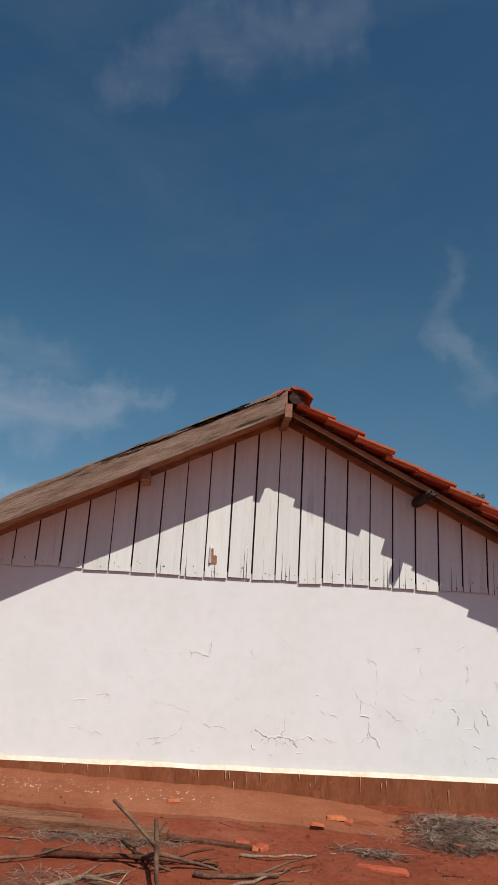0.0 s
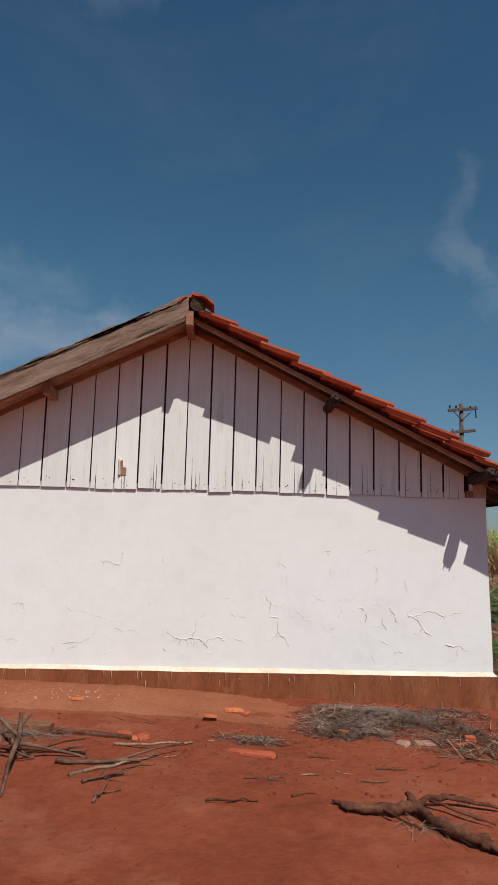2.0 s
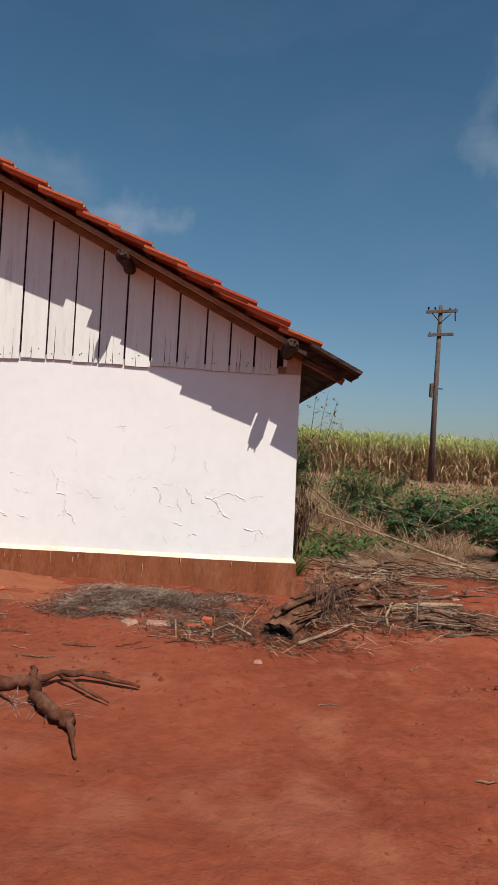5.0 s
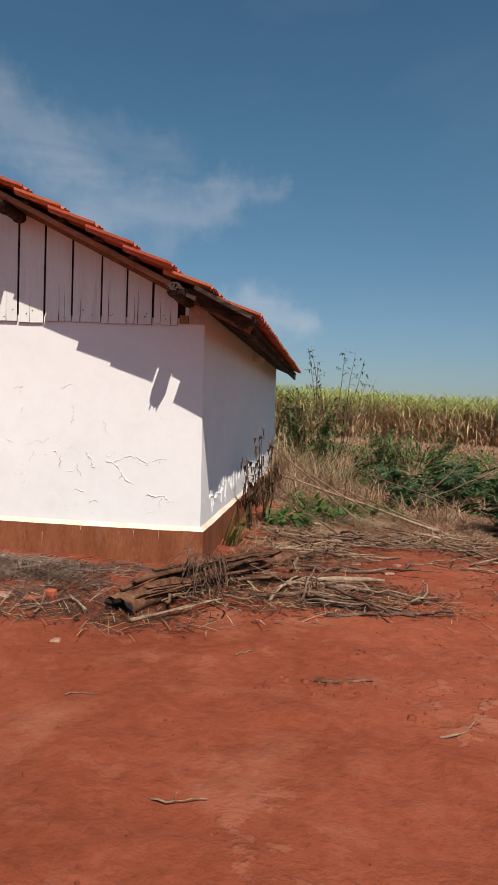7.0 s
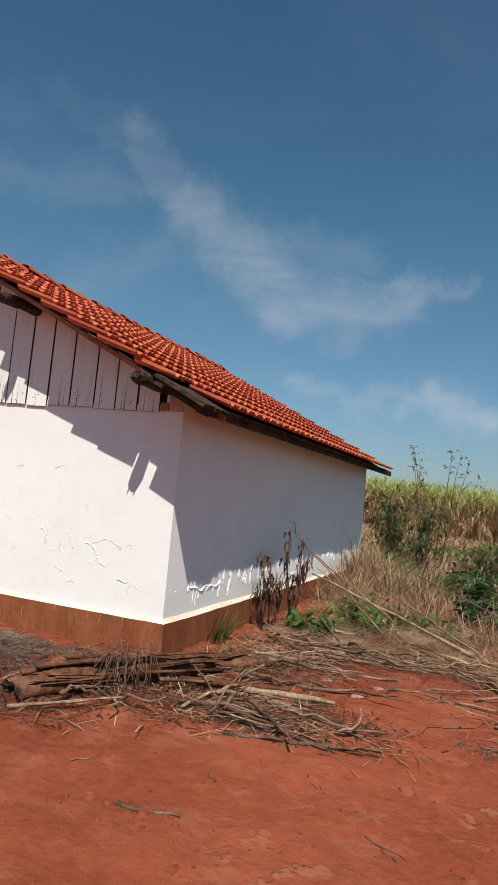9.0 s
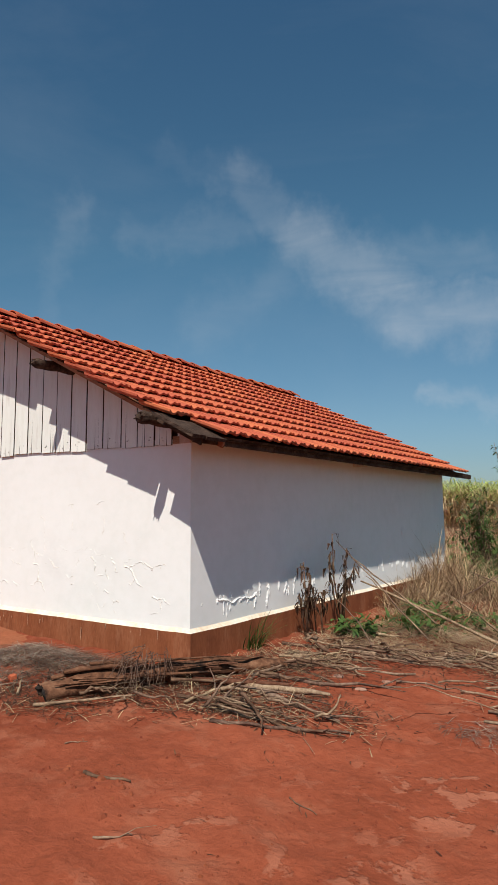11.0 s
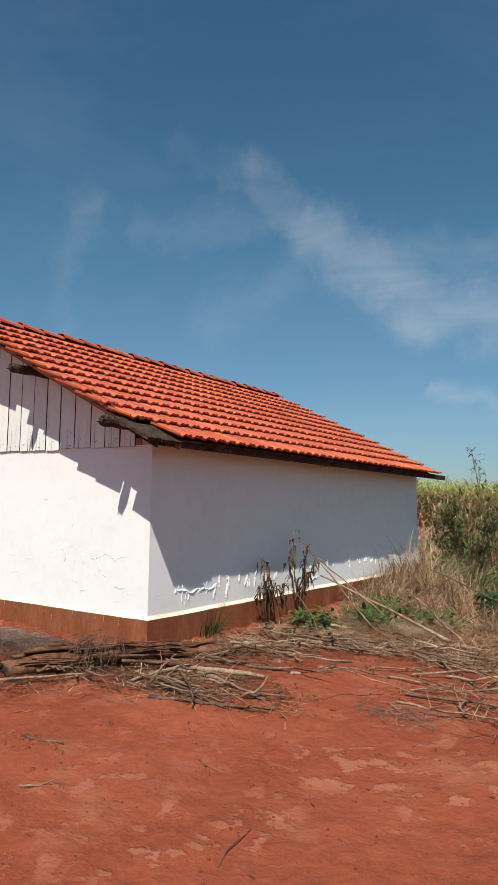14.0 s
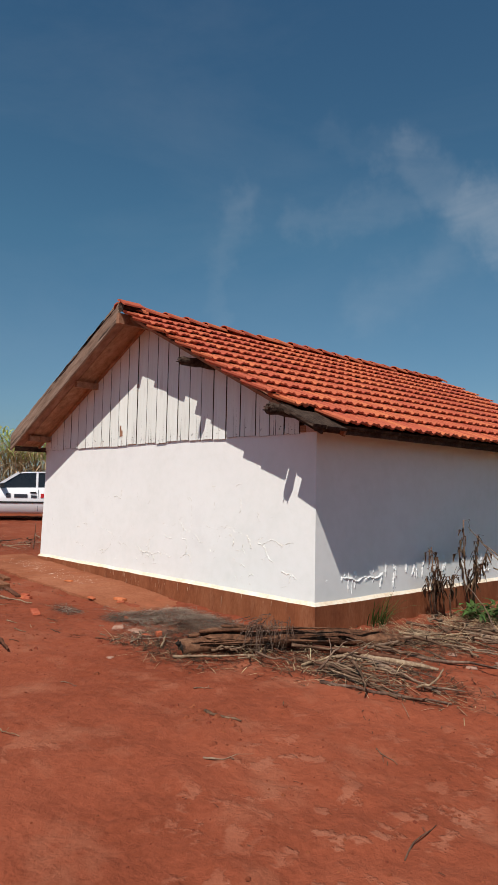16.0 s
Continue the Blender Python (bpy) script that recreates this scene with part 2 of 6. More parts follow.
# ---- mesh helpers ----
class Shape:
    """Collects corners and faces of one mesh."""

    def __init__(self):
        self.v, self.f = [], []

    def add(self, verts, faces):
        o = len(self.v)
        self.v.extend(tuple(p) for p in verts)
        self.f.extend(tuple(i + o for i in q) for q in faces)
        return self

    def hexa(self, a):
        """Eight corners: the lower ring, then the upper one."""
        return self.add(a, [(3, 2, 1, 0), (4, 5, 6, 7), (0, 1, 5, 4), (1, 2, 6, 5), (2, 3, 7, 6), (3, 0, 4, 7)])

    def box(self, x0, x1, y0, y1, z0, z1):
        return self.hexa([(x0, y0, z0), (x1, y0, z0), (x1, y1, z0), (x0, y1, z0), (x0, y0, z1), (x1, y0, z1), (x1, y1, z1), (x0, y1, z1)])

    def bar(self, a, b, w, h, up=(0, 0, 1)):
        """A squared timber from a to b, w wide and h high."""
        a, b = Vector(a), Vector(b)
        d = (b - a).normalized()
        s = d.cross(Vector(up)).normalized()
        u = s.cross(d)
        ring = [(-1, -1), (1, -1), (1, 1), (-1, 1)]
        return self.hexa([p + s * i * w / 2 + u * j * h / 2 for p in (a, b) for i, j in ring])

    def tube(self, pts, radii, sides=6, flat=1.0, rough=0.0):
        pts = [Vector(p) for p in pts]
        rings = []
        for i, p in enumerate(pts):
            d = (pts[min(i + 1, len(pts) - 1)] - pts[max(i - 1, 0)]).normalized()
            ref = Vector((0, 0, 1)) if abs(d.z) < 0.9 else Vector((1, 0, 0))
            s = d.cross(ref).normalized()
            u = s.cross(d)
            ring = [(s * math.cos(2 * math.pi * k / sides) + u * flat * math.sin(2 * math.pi * k / sides)) * radii[i] for k in range(sides)]
            if rough:
                ring = [v * (1 + rough * noise.noise((p + v) * (0.9 / max(radii[i], 0.004))) + 0.5 * rough * noise.noise((p + v) * 9)) for v in ring]
            rings.append([p + v for v in ring])
        faces = []
        for i in range(len(pts) - 1):
            for k in range(sides):
                k2 = (k + 1) % sides
                faces.append((i * sides + k, i * sides + k2, (i + 1) * sides + k2, (i + 1) * sides + k))
        faces.append(tuple(range(sides))[::-1])
        faces.append(tuple((len(pts) - 1) * sides + k for k in range(sides)))
        return self.add([p for r in rings for p in r], faces)

    def mesh(self, name, mat, smooth=False):
        me = bpy.data.meshes.new(name)
        me.from_pydata(self.v, [], self.f)
        me.update()
        if smooth:
            me.shade_smooth()
        if mat:
            me.materials.append(mat)
        return me


def bevelled(me, width, segments=1):
    bm = bmesh.new()
    bm.from_mesh(me)
    bmesh.ops.bevel(bm, geom=bm.edges[:], offset=width, segments=segments, affect="EDGES", profile=0.5)
    bm.to_mesh(me)
    bm.free()
    return me


def part(name, shape, mat, parent=None, label="", smooth=False, bevel=0.0, kind=""):
    me = shape.mesh(name, mat, smooth) if isinstance(shape, Shape) else shape
    if bevel:
        bevelled(me, bevel)
    ob = new(name, me)
    ob.parent = parent
    return tagged(ob, label=label, kind=kind)


def rand(a, b):
    return random.uniform(a, b)


def wobble(x, y, s, seed=0.0):
    return noise.noise(Vector((x * s, y * s, seed)))


def smooth_step(a, b, x):
    t = min(1.0, max(0.0, (x - a) / (b - a)))
    return t * t * (3 - 2 * t)


# ---- ground ----
def lie(x, y):
    """The broad fall of the land: down towards +x, gently up behind the house."""
    fall = 0.185 - 0.034 * (14 * math.tanh(x / 14.0)) + 0.003 * min(12.0, max(0.0, -3 - x))
    return fall + 0.010 * 25 * math.tanh(max(0.0, y - 7) / 25.0) - 0.012 * max(0.0, min(6.0, 4.5 - y))


def ground_z(x, y):
    z = lie(x, y)
    near = 1.0 - smooth_step(14, 40, abs(x - 3) + abs(y - 5))
    if near > 0:
        z += near * (0.035 * wobble(x, y, 0.55, 3) + 0.019 * wobble(x, y, 2.1, 5) + 0.014 * wobble(x, y, 5.0, 7) + 0.009 * wobble(x, y, 9.0, 9))
        # soles and hooves have broken the crust of the trodden part
        worn = math.exp(-((x - 5.4) / 1.7) ** 2 - ((y - 4.6) / 1.1) ** 2)
        z += near * 0.045 * worn * (abs(wobble(x, y, 3.1, 15)) - 0.2)
        # trodden crusts of soil in the yard
        c = wobble(x * 0.8, y * 1.6, 3.4, 11)
        z += near * 0.018 * smooth_step(0.16, 0.24, c) * smooth_step(-0.2, 0.25, wobble(x, y, 0.5, 23))
        # heap under the cut branches beside the house
        z += 0.07 * math.exp(-((x - 4.7) / 1.1) ** 2 - ((y - 7.0) / 1.3) ** 2)
    return z


def make_ground():
    def axis(lo, hi, step, far):
        inner = list(np.arange(lo, hi + 1e-6, step))
        out, d = [], step
        x = hi
        while x < far:
            d *= 1.16
            x += d
            out.append(x)
        low, d, x = [], step, lo
        while x > -far:
            d *= 1.16
            x -= d
            low.append(x)
        return low[::-1] + inner + out
    xs, ys = axis(-4.0, 10.0, 0.055, 2500), axis(1.5, 11.0, 0.055, 2500)
    nx, ny = len(xs), len(ys)
    verts = [(x, y, ground_z(x, y)) for y in ys for x in xs]
    faces = [(j * nx + i, j * nx + i + 1, (j + 1) * nx + i + 1, (j + 1) * nx + i) for j in range(ny - 1) for i in range(nx - 1)]
    me = bpy.data.meshes.new("ground")
    me.from_pydata(verts, [], faces)
    me.shade_smooth()
    me.materials.append(SOIL)
    tagged(new("ground", me), label="bare dry red earth yard with crusts and clods", category="ground", kind="structure")


make_ground()

# ---- house ----
X0, X1, Y0, Y1 = -2.76, 3.38, 7.0, 14.48
XR, ZR, SLOPE = 0.29, 3.93, 0.493      # ridge line: place, height of the tile plane, fall per metre
VERGE, VERGE_BACK = 6.5, 14.52
EAVE_R, EAVE_L = 3.86, -3.06
WALL_TOP = 2.14


def roof_z(x):
    return ZR - SLOPE * abs(x - XR)


house = tagged(new("house"), label="whitewashed gabled farm house with clay tile roof and brown plinth", category="house")

# plastered walls, a little thicker at the foot
def wall(name, run, label):
    """run: outer and inner corners (x, y) at both ends; the outer face leans out towards its foot."""
    (ax, ay), (bx, by), (nx, ny), top = run
    s = Shape()
    steps, rows = max(2, int((abs(bx - ax) + abs(by - ay)) / 0.12)), 16
    front, span = [], math.hypot(bx - ax, by - ay)
    for j in range(rows + 1):
        z = -0.2 + (top + 0.2) * j / rows
        flare = 0.022 * (1 - smooth_step(0.3, 1.9, z))
        for i in range(steps + 1):
            t = i / steps
            x, y = ax + (bx - ax) * t, ay + (by - ay) * t
            w = 0.003 * wobble(x * 1.0 + y, z, 1.3, 31) + 0.0015 * wobble(x + y, z, 4.0, 37)
            edge = 1.0 if 0 < i < steps else 0.0
            out_ = -flare if i == 0 else flare if i == steps else 0.0
            front.append((x + nx * (flare + w * edge) + (bx - ax) / span * out_, y + ny * (flare + w * edge) + (by - ay) / span * out_, z))
    faces = [(j * (steps + 1) + i, j * (steps + 1) + i + 1, (j + 1) * (steps + 1) + i + 1, (j + 1) * (steps + 1) + i) for j in range(rows) for i in range(steps)]
    s.add(front, faces)
    th = 0.17
    s.hexa([(ax, ay, -0.2), (bx, by, -0.2), (bx - nx * th, by - ny * th, -0.2), (ax - nx * th, ay - ny * th, -0.2),
            (ax, ay, top), (bx, by, top), (bx - nx * th, by - ny * th, top), (ax - nx * th, ay - ny * th, top)])
    del s.f[len(faces) + 2]
    return part(name, s, PLASTER, house, label, smooth=False)


front_wall = wall("front_wall", ((X0, Y0), (X1, Y0), (0, -1), WALL_TOP + 0.05), "whitewashed plaster wall with flaking cracks")
side_wall = wall("side_wall", ((X1, Y0), (X1, Y1), (1, 0), 2.30), "whitewashed plaster wall with peeling foot")
wall("side_wall", ((X0, Y1), (X0, Y0), (-1, 0), 2.30), "whitewashed plaster wall")
wall("back_wall", ((X1, Y1), (X0, Y1), (0, 1), 2.30), "whitewashed plaster wall")
gable = Shape()
gable.add([(X0, Y1 - 0.15, 2.2), (X1, Y1 - 0.15, 2.2), (X1, Y1 - 0.15, roof_z(X1) - .12), (XR, Y1 - 0.15, ZR - .12), (X0, Y1 - 0.15, roof_z(X0) - .12),
           (X0, Y1, 2.2), (X1, Y1, 2.2), (X1, Y1, roof_z(X1) - .12), (XR, Y1, ZR - .12), (X0, Y1, roof_z(X0) - .12)],
          [(0, 1, 2, 3, 4), (9, 8, 7, 6, 5), (0, 5, 6, 1), (1, 6, 7, 2), (2, 7, 8, 3), (3, 8, 9, 4), (4, 9, 5, 0)])
part("back_gable", gable, PLASTER, house)

# plinth with a sloping, limewashed ledge
def plinth():
    out, top = 0.055, 0.375
    random.seed(5)
    ring = [(X0, Y0, -1, -1), (X1, Y0, 1, -1), (X1, Y1, 1, 1), (X0, Y1, -1, 1)]
    for k in range(4):
        x, y, sx, sy = ring[k]
        x2, y2, sx2, sy2 = ring[(k + 1) % 4]
        n = 60
        face, lip = [], []
        for i in range(n + 1):
            t = i / n
            px, py = x + (x2 - x) * t, y + (y2 - y) * t
            ox, oy = (sx + (sx2 - sx) * t), (sy + (sy2 - sy) * t)
            ox, oy = (ox if k % 2 == 0 and i in (0, n) else (0 if k % 2 == 0 else sx)), (oy if k % 2 == 1 and i in (0, n) else (0 if k % 2 == 1 else sy))
            w = 0.008 * wobble(px + py * 3, 1, 2.2, 41)
            zt = top + 0.008 * wobble(px * 2 + py, 2, 1.5, 43)
            face += [(px + ox * (out + 0.012), py + oy * (out + 0.012), -0.25), (px + ox * (out + w), py + oy * (out + w), zt)]
            lip += [(px + ox * (out + w), py + oy * (out + w), zt), (px + ox * 0.018, py + oy * 0.018, zt + 0.04)]
        q = [(2 * i, 2 * i + 2, 2 * i + 3, 2 * i + 1) for i in range(n)]
        piece = part("plinth", Shape().add(face, q), PLINTH, house, "brown-red painted plinth with lime runs")
        part("ledge", Shape().add(lip, q), CREAM, piece, "cream limewashed ledge")
        if k == 0:
            runs = Shape()
            for _ in range(30):
                px = rand(X0 + 0.1, X1 - 0.1) if random.random() < 0.45 else rand(X0 + 0.1, 0.9)
                long = rand(0.02, 0.19) * rand(0.4, 1.0)
                wide = rand(0.0015, 0.0055)
                zs = top + 0.004 - rand(0.0, 0.10) * (random.random() < 0.5)
                runs.add([(px - wide, Y0 - out - 0.013, zs), (px + wide, Y0 - out - 0.013, zs), (px + wide * 0.25, Y0 - out - 0.016, zs - long), (px - wide * 0.35, Y0 - out - 0.016, zs - long * rand(.85, 1))], [(0, 1, 2, 3)])
            part("lime_runs", runs, LIME, piece, kind="stuff")


plinth()

# upright boards of the gable
JOINTS = [-2.76, -2.555, -2.333, -2.11, -1.869, -1.637, -1.388, -1.166, -0.91, -0.676, -0.435, -0.198, 0.04, 0.279, 0.519, 0.76, 0.997, 1.241, 1.48, 1.72, 1.962,
          2.211, 2.472, 2.70, 2.93, 3.155]
# the parent mesh is a dark sheet added behind the boards to darken their gaps
gable_cladding = part("gable_cladding", Shape().add([(X0, 7.03, WALL_TOP), (X1, 7.03, WALL_TOP), (X1, 7.03, roof_z(X1) - .1), (XR, 7.03, ZR - .1), (X0, 7.03, roof_z(X0) - .1),
                      (X0, 7.05, WALL_TOP), (X1, 7.05, WALL_TOP), (X1, 7.05, roof_z(X1) - .1), (XR, 7.05, ZR - .1), (X0, 7.05, roof_z(X0) - .1)],
                      [(0, 1, 2, 3, 4), (9, 8, 7, 6, 5), (0, 5, 6, 1), (1, 6, 7, 2), (2, 7, 8, 3), (3, 8, 9, 4), (4, 9, 5, 0)]), DARK_WOOD, house, "white-painted upright boards, gaps and splits between them")


def board(xa, xb, k):
    gap_l, gap_r = rand(0.005, 0.010), rand(0.005, 0.010)
    if k == 12:
        gap_l = 0.012
    xa, xb = xa + gap_l, xb - gap_r
    yf = 6.980 + rand(-0.003, 0.003)
    lean = rand(-0.003, 0.003)
    s = Shape()
    xs = [xa]
    # short splits rise from the foot of some boards
    cracks = sorted(rand(xa + 0.03, xb - 0.03) for _ in range(random.choice((1, 1, 2, 3)) if k > 7 else 0))
    for c in cracks:
        if c - xs[-1] > 0.02:
            xs.append(c)
    xs.append(xb)
    zb = 2.135 + rand(-0.010, 0.010)
    for i in range(len(xs) - 1):
        a, b = xs[i], xs[i + 1]
        ga = 0.0 if i == 0 else rand(0.0015, 0.006)
        gb = 0.0 if i == len(xs) - 2 else rand(0.0015, 0.006)
        high = min(rand(0.1, 0.4), min(roof_z(a), roof_z(b)) - 0.13 - zb)
        zs = [zb + rand(-0.004, 0.004), zb + high]
        top = [roof_z(a) - 0.10, roof_z(b) - 0.10]
        pts = [(a + ga, zs[0]), (b - gb, zs[0] + rand(-0.004, 0.004)), (b, zs[1]), (b, top[1]), (a, top[0]), (a, zs[1])]
        if a < XR < b:
            pts = pts[:4] + [(XR, ZR - 0.10)] + pts[4:]
        n = len(pts)
        s.add([(x + lean * (z - 2.1), yf, z) for x, z in pts] + [(x + lean * (z - 2.1), yf + 0.017, z) for x, z in pts],
              [tuple(range(n)), tuple(range(2 * n - 1, n - 1, -1))] + [(j, n + j, n + (j + 1) % n, (j + 1) % n) for j in range(n)])
    ob = part("board", s, BOARD_PAINT, gable_cladding)
    # sawn edges are bare, dark wood; the dark also paints in the gaps' shade
    ob.data.materials.append(DARK_WOOD)
    for f in ob.data.polygons:
        f.material_index = 0 if abs(f.normal.y) > 0.5 else 1
    # rusty nail heads near the foot
    for _ in range(2 if k > 5 else 1):
        u, w = rand(xa + 0.03, xb - 0.03), rand(2.16, 2.24)
        part("nail", Shape().tube([(u, yf - 0.003, w), (u, yf + 0.01, w)], [rand(0.004, 0.007)] * 2, 6), DARK_WOOD, ob)


random.seed(11)
for k in range(len(JOINTS) - 1):
    board(JOINTS[k], JOINTS[k + 1], k)

part("corner_pier", Shape().box(3.245, X1, 6.985, 7.05, WALL_TOP, 2.30), APRON_PLASTER, house, "bare plaster pier at the wall head")
part("corner_block", Shape().box(3.165, 3.24, 6.98, 7.05, WALL_TOP, 2.21), BROWN_WOOD, house)
# roof timbers
random.seed(12)
TH = 0.052     # tile depth
for x, drop, size, front, mat, lab in ((XR, 0.155, (0.07, 0.14), 6.47, BROWN_WOOD, "ridge beam"), (1.73, 0.20, (0.07, 0.13), 6.46, DARK_WOOD, "rotten dark purlin end"),
                                       (3.235, 0.14, (0.10, 0.13), 6.44, DARK_WOOD, "rotten dark purlin end"), (-1.08, 0.20, (0.07, 0.09), 6.62, BROWN_WOOD, ""),
                                       (-2.62, 0.18, (0.07, 0.09), 6.62, BROWN_WOOD, "")):
    z = roof_z(x) - drop
    s = Shape()
    n = 10
    pts = [(x + rand(-.004, .004), front + 0.9 * i / n, z + rand(-.003, .003)) for i in range(n + 1)] + [(x, VERGE_BACK - 0.05, z)]
    if mat == DARK_WOOD:
        # rotten log ends, gnawed back unevenly
        r = size[1] * (0.47 if x > 3 else 0.40)
        pts = [(x, front - 0.015, z + 0.01), (x, front + 0.005, z)] + [(x, front + 0.05 + 0.085 * i, z + rand(-.004, .004)) for i in range(10)] + [(x, VERGE_BACK - 0.05, z)]
        s.tube(pts, [0.55 * r, 0.90 * r, 1.04 * r] + [r * rand(.94, 1.03) for _ in range(9)] + [r], 14, 1.0, 0.30)
        for k in range(7):
            a = 0.9 * k
            s.tube([(x + 0.6 * r * math.cos(a), front + 0.03, z + 0.6 * r * math.sin(a)), (x + 0.66 * r * math.cos(a + .1), front - rand(.01, .045), z + 0.62 * r * math.sin(a + .1))], [0.014, 0.005], 5, 1.0, 0.3)
        part("purlin", s, ROT_GREY, house, lab)
        continue
    for i in range(len(pts) - 1):
        s.bar(pts[i], pts[i + 1], *size)
    part("purlin", s, mat, house, lab)


def along(x0, x1, y, d, w, h):
    """A timber that follows the roof's fall from x0 to x1 at y, its top d under the tile plane."""
    a, b = (x0, y, roof_z(x0) - d - h / 2), (x1, y, roof_z(x1) - d - h / 2)
    return Shape().bar(a, b, w, h)


part("rafter", along(XR + 0.02, EAVE_R - 0.42, 6.66, 0.076, 0.05, 0.045), BROWN_WOOD, house, "weathered brown verge rafter")
part("rafter", along(XR + 0.02, EAVE_R - 0.08, 6.965, 0.085, 0.03, 0.06), BROWN_WOOD, house)
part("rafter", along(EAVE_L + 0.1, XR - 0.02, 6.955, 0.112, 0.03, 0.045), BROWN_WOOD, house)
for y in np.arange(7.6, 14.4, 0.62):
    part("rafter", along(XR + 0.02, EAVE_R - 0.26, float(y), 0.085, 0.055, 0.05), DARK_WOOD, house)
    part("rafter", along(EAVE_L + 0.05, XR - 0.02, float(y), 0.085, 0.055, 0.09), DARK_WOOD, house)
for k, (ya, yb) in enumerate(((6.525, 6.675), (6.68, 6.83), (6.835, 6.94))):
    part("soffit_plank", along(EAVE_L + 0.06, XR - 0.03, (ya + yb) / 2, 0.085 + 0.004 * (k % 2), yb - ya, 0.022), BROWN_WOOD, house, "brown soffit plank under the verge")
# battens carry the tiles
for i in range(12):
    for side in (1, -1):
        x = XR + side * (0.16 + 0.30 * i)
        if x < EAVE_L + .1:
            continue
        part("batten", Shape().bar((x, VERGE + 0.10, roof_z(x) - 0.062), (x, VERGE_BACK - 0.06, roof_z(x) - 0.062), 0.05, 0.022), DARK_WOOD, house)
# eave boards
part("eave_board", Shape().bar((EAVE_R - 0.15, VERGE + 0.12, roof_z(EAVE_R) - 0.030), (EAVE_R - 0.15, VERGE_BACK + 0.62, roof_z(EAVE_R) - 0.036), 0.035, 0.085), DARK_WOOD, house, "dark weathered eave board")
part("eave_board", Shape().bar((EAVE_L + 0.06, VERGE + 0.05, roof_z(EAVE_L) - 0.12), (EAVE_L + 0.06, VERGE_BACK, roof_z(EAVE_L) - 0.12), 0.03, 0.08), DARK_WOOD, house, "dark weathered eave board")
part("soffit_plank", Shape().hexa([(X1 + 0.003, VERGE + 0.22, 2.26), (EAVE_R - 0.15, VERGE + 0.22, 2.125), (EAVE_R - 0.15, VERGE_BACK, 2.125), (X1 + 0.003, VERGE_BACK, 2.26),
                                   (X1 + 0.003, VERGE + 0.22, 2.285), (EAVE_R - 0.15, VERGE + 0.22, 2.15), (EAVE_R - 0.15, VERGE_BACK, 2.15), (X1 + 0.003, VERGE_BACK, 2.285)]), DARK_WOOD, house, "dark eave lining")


# the wide bargeboard of one verge, its upper edge eaten ragged
def bargeboard():
    s = Shape()
    n = 90
    for i in range(n + 1):
        x = EAVE_L + 0.02 + (XR - 0.015 - EAVE_L - 0.02) * i / n
        z = roof_z(x)
        lo = z - 0.160 + 0.006 * wobble(x, 0, 2.0, 51)
        hi = z + 0.098 + 0.010 * wobble(x, 0, 3, 53) - 0.03 * max(0.0, wobble(x, 0, 2.2, 57)) - 0.018 * wobble(x, 0, 9, 59) - 0.010 * wobble(x, 0, 23, 58)
        s.v += [(x, 6.485, lo), (x, 6.485 + 0.003 * wobble(x, 0, 9, 61), hi), (x, 6.515, hi - 0.008), (x, 6.515, lo)]
    for i in range(n):
        for k in range(4):
            s.f.append((4 * i + k, 4 * i + (k + 1) % 4, 4 * i + 4 + (k + 1) % 4, 4 * i + 4 + k))
    s.f += [(3, 2, 1, 0), tuple(4 * n + k for k in range(4))]
    lean = Matrix.Rotation(-math.atan(SLOPE), 4, "Y")
    s.v = [tuple(lean.inverted() @ Vector(p)) for p in s.v]
    board_ob = part("bargeboard", s, GREY_WOOD, house, "wide grey weathered bargeboard with a ragged edge")
    board_ob.matrix_basis = lean
    # rot has eaten black hollows along the upper edge
    random.seed(13)
    for _ in range(44):
        x = min(0.05, max(-1.9, random.gauss(-.62, .45)))
        half, z = rand(.04, .18), roof_z(x) + rand(.045, .088)
        deep = rand(.004, .012)
        ring = [(-half, 0), (-half * .4, -deep * rand(.5, 1)), (half * .3, -deep), (half, -deep * .2), (half * .5, deep * rand(.4, .9)), (-half * .5, deep * rand(.4, 1))]
        pit = [(x + u, z + w + SLOPE * u) for u, w in ring]
        hollow = Shape().add([(u, 6.4805, w) for u, w in pit] + [(u, 6.4875, w) for u, w in pit], [tuple(range(6))] + [(k, 6 + k, 6 + (k + 1) % 6, (k + 1) % 6) for k in range(6)])
        part("rot_hollow", hollow, ROT_GREY, house)


bargeboard()

# one rotten plank closes the eave corner where tiles are lost
part("eave_plank", along(3.40, EAVE_R - 0.01, 6.522, 0.030, 0.185, 0.030), ROT_GREY, house, "rotten dark plank at the eave corner")
part("eave_plank", along(3.50, EAVE_R + 0.0, 6.757, 0.034, 0.29, 0.03), ROT_GREY, house, "rotten dark plank at the eave corner")
part("verge_plank", along(3.31, EAVE_R - 0.05, 6.612, 0.06, 0.025, 0.075), ROT_GREY, house, "rotten dark plank along the low end of the verge")
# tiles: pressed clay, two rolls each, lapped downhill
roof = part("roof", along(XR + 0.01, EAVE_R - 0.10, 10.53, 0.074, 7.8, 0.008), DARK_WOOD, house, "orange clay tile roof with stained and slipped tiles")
LEN, GAUGE, WIDE = 0.405, 0.341, 0.1868


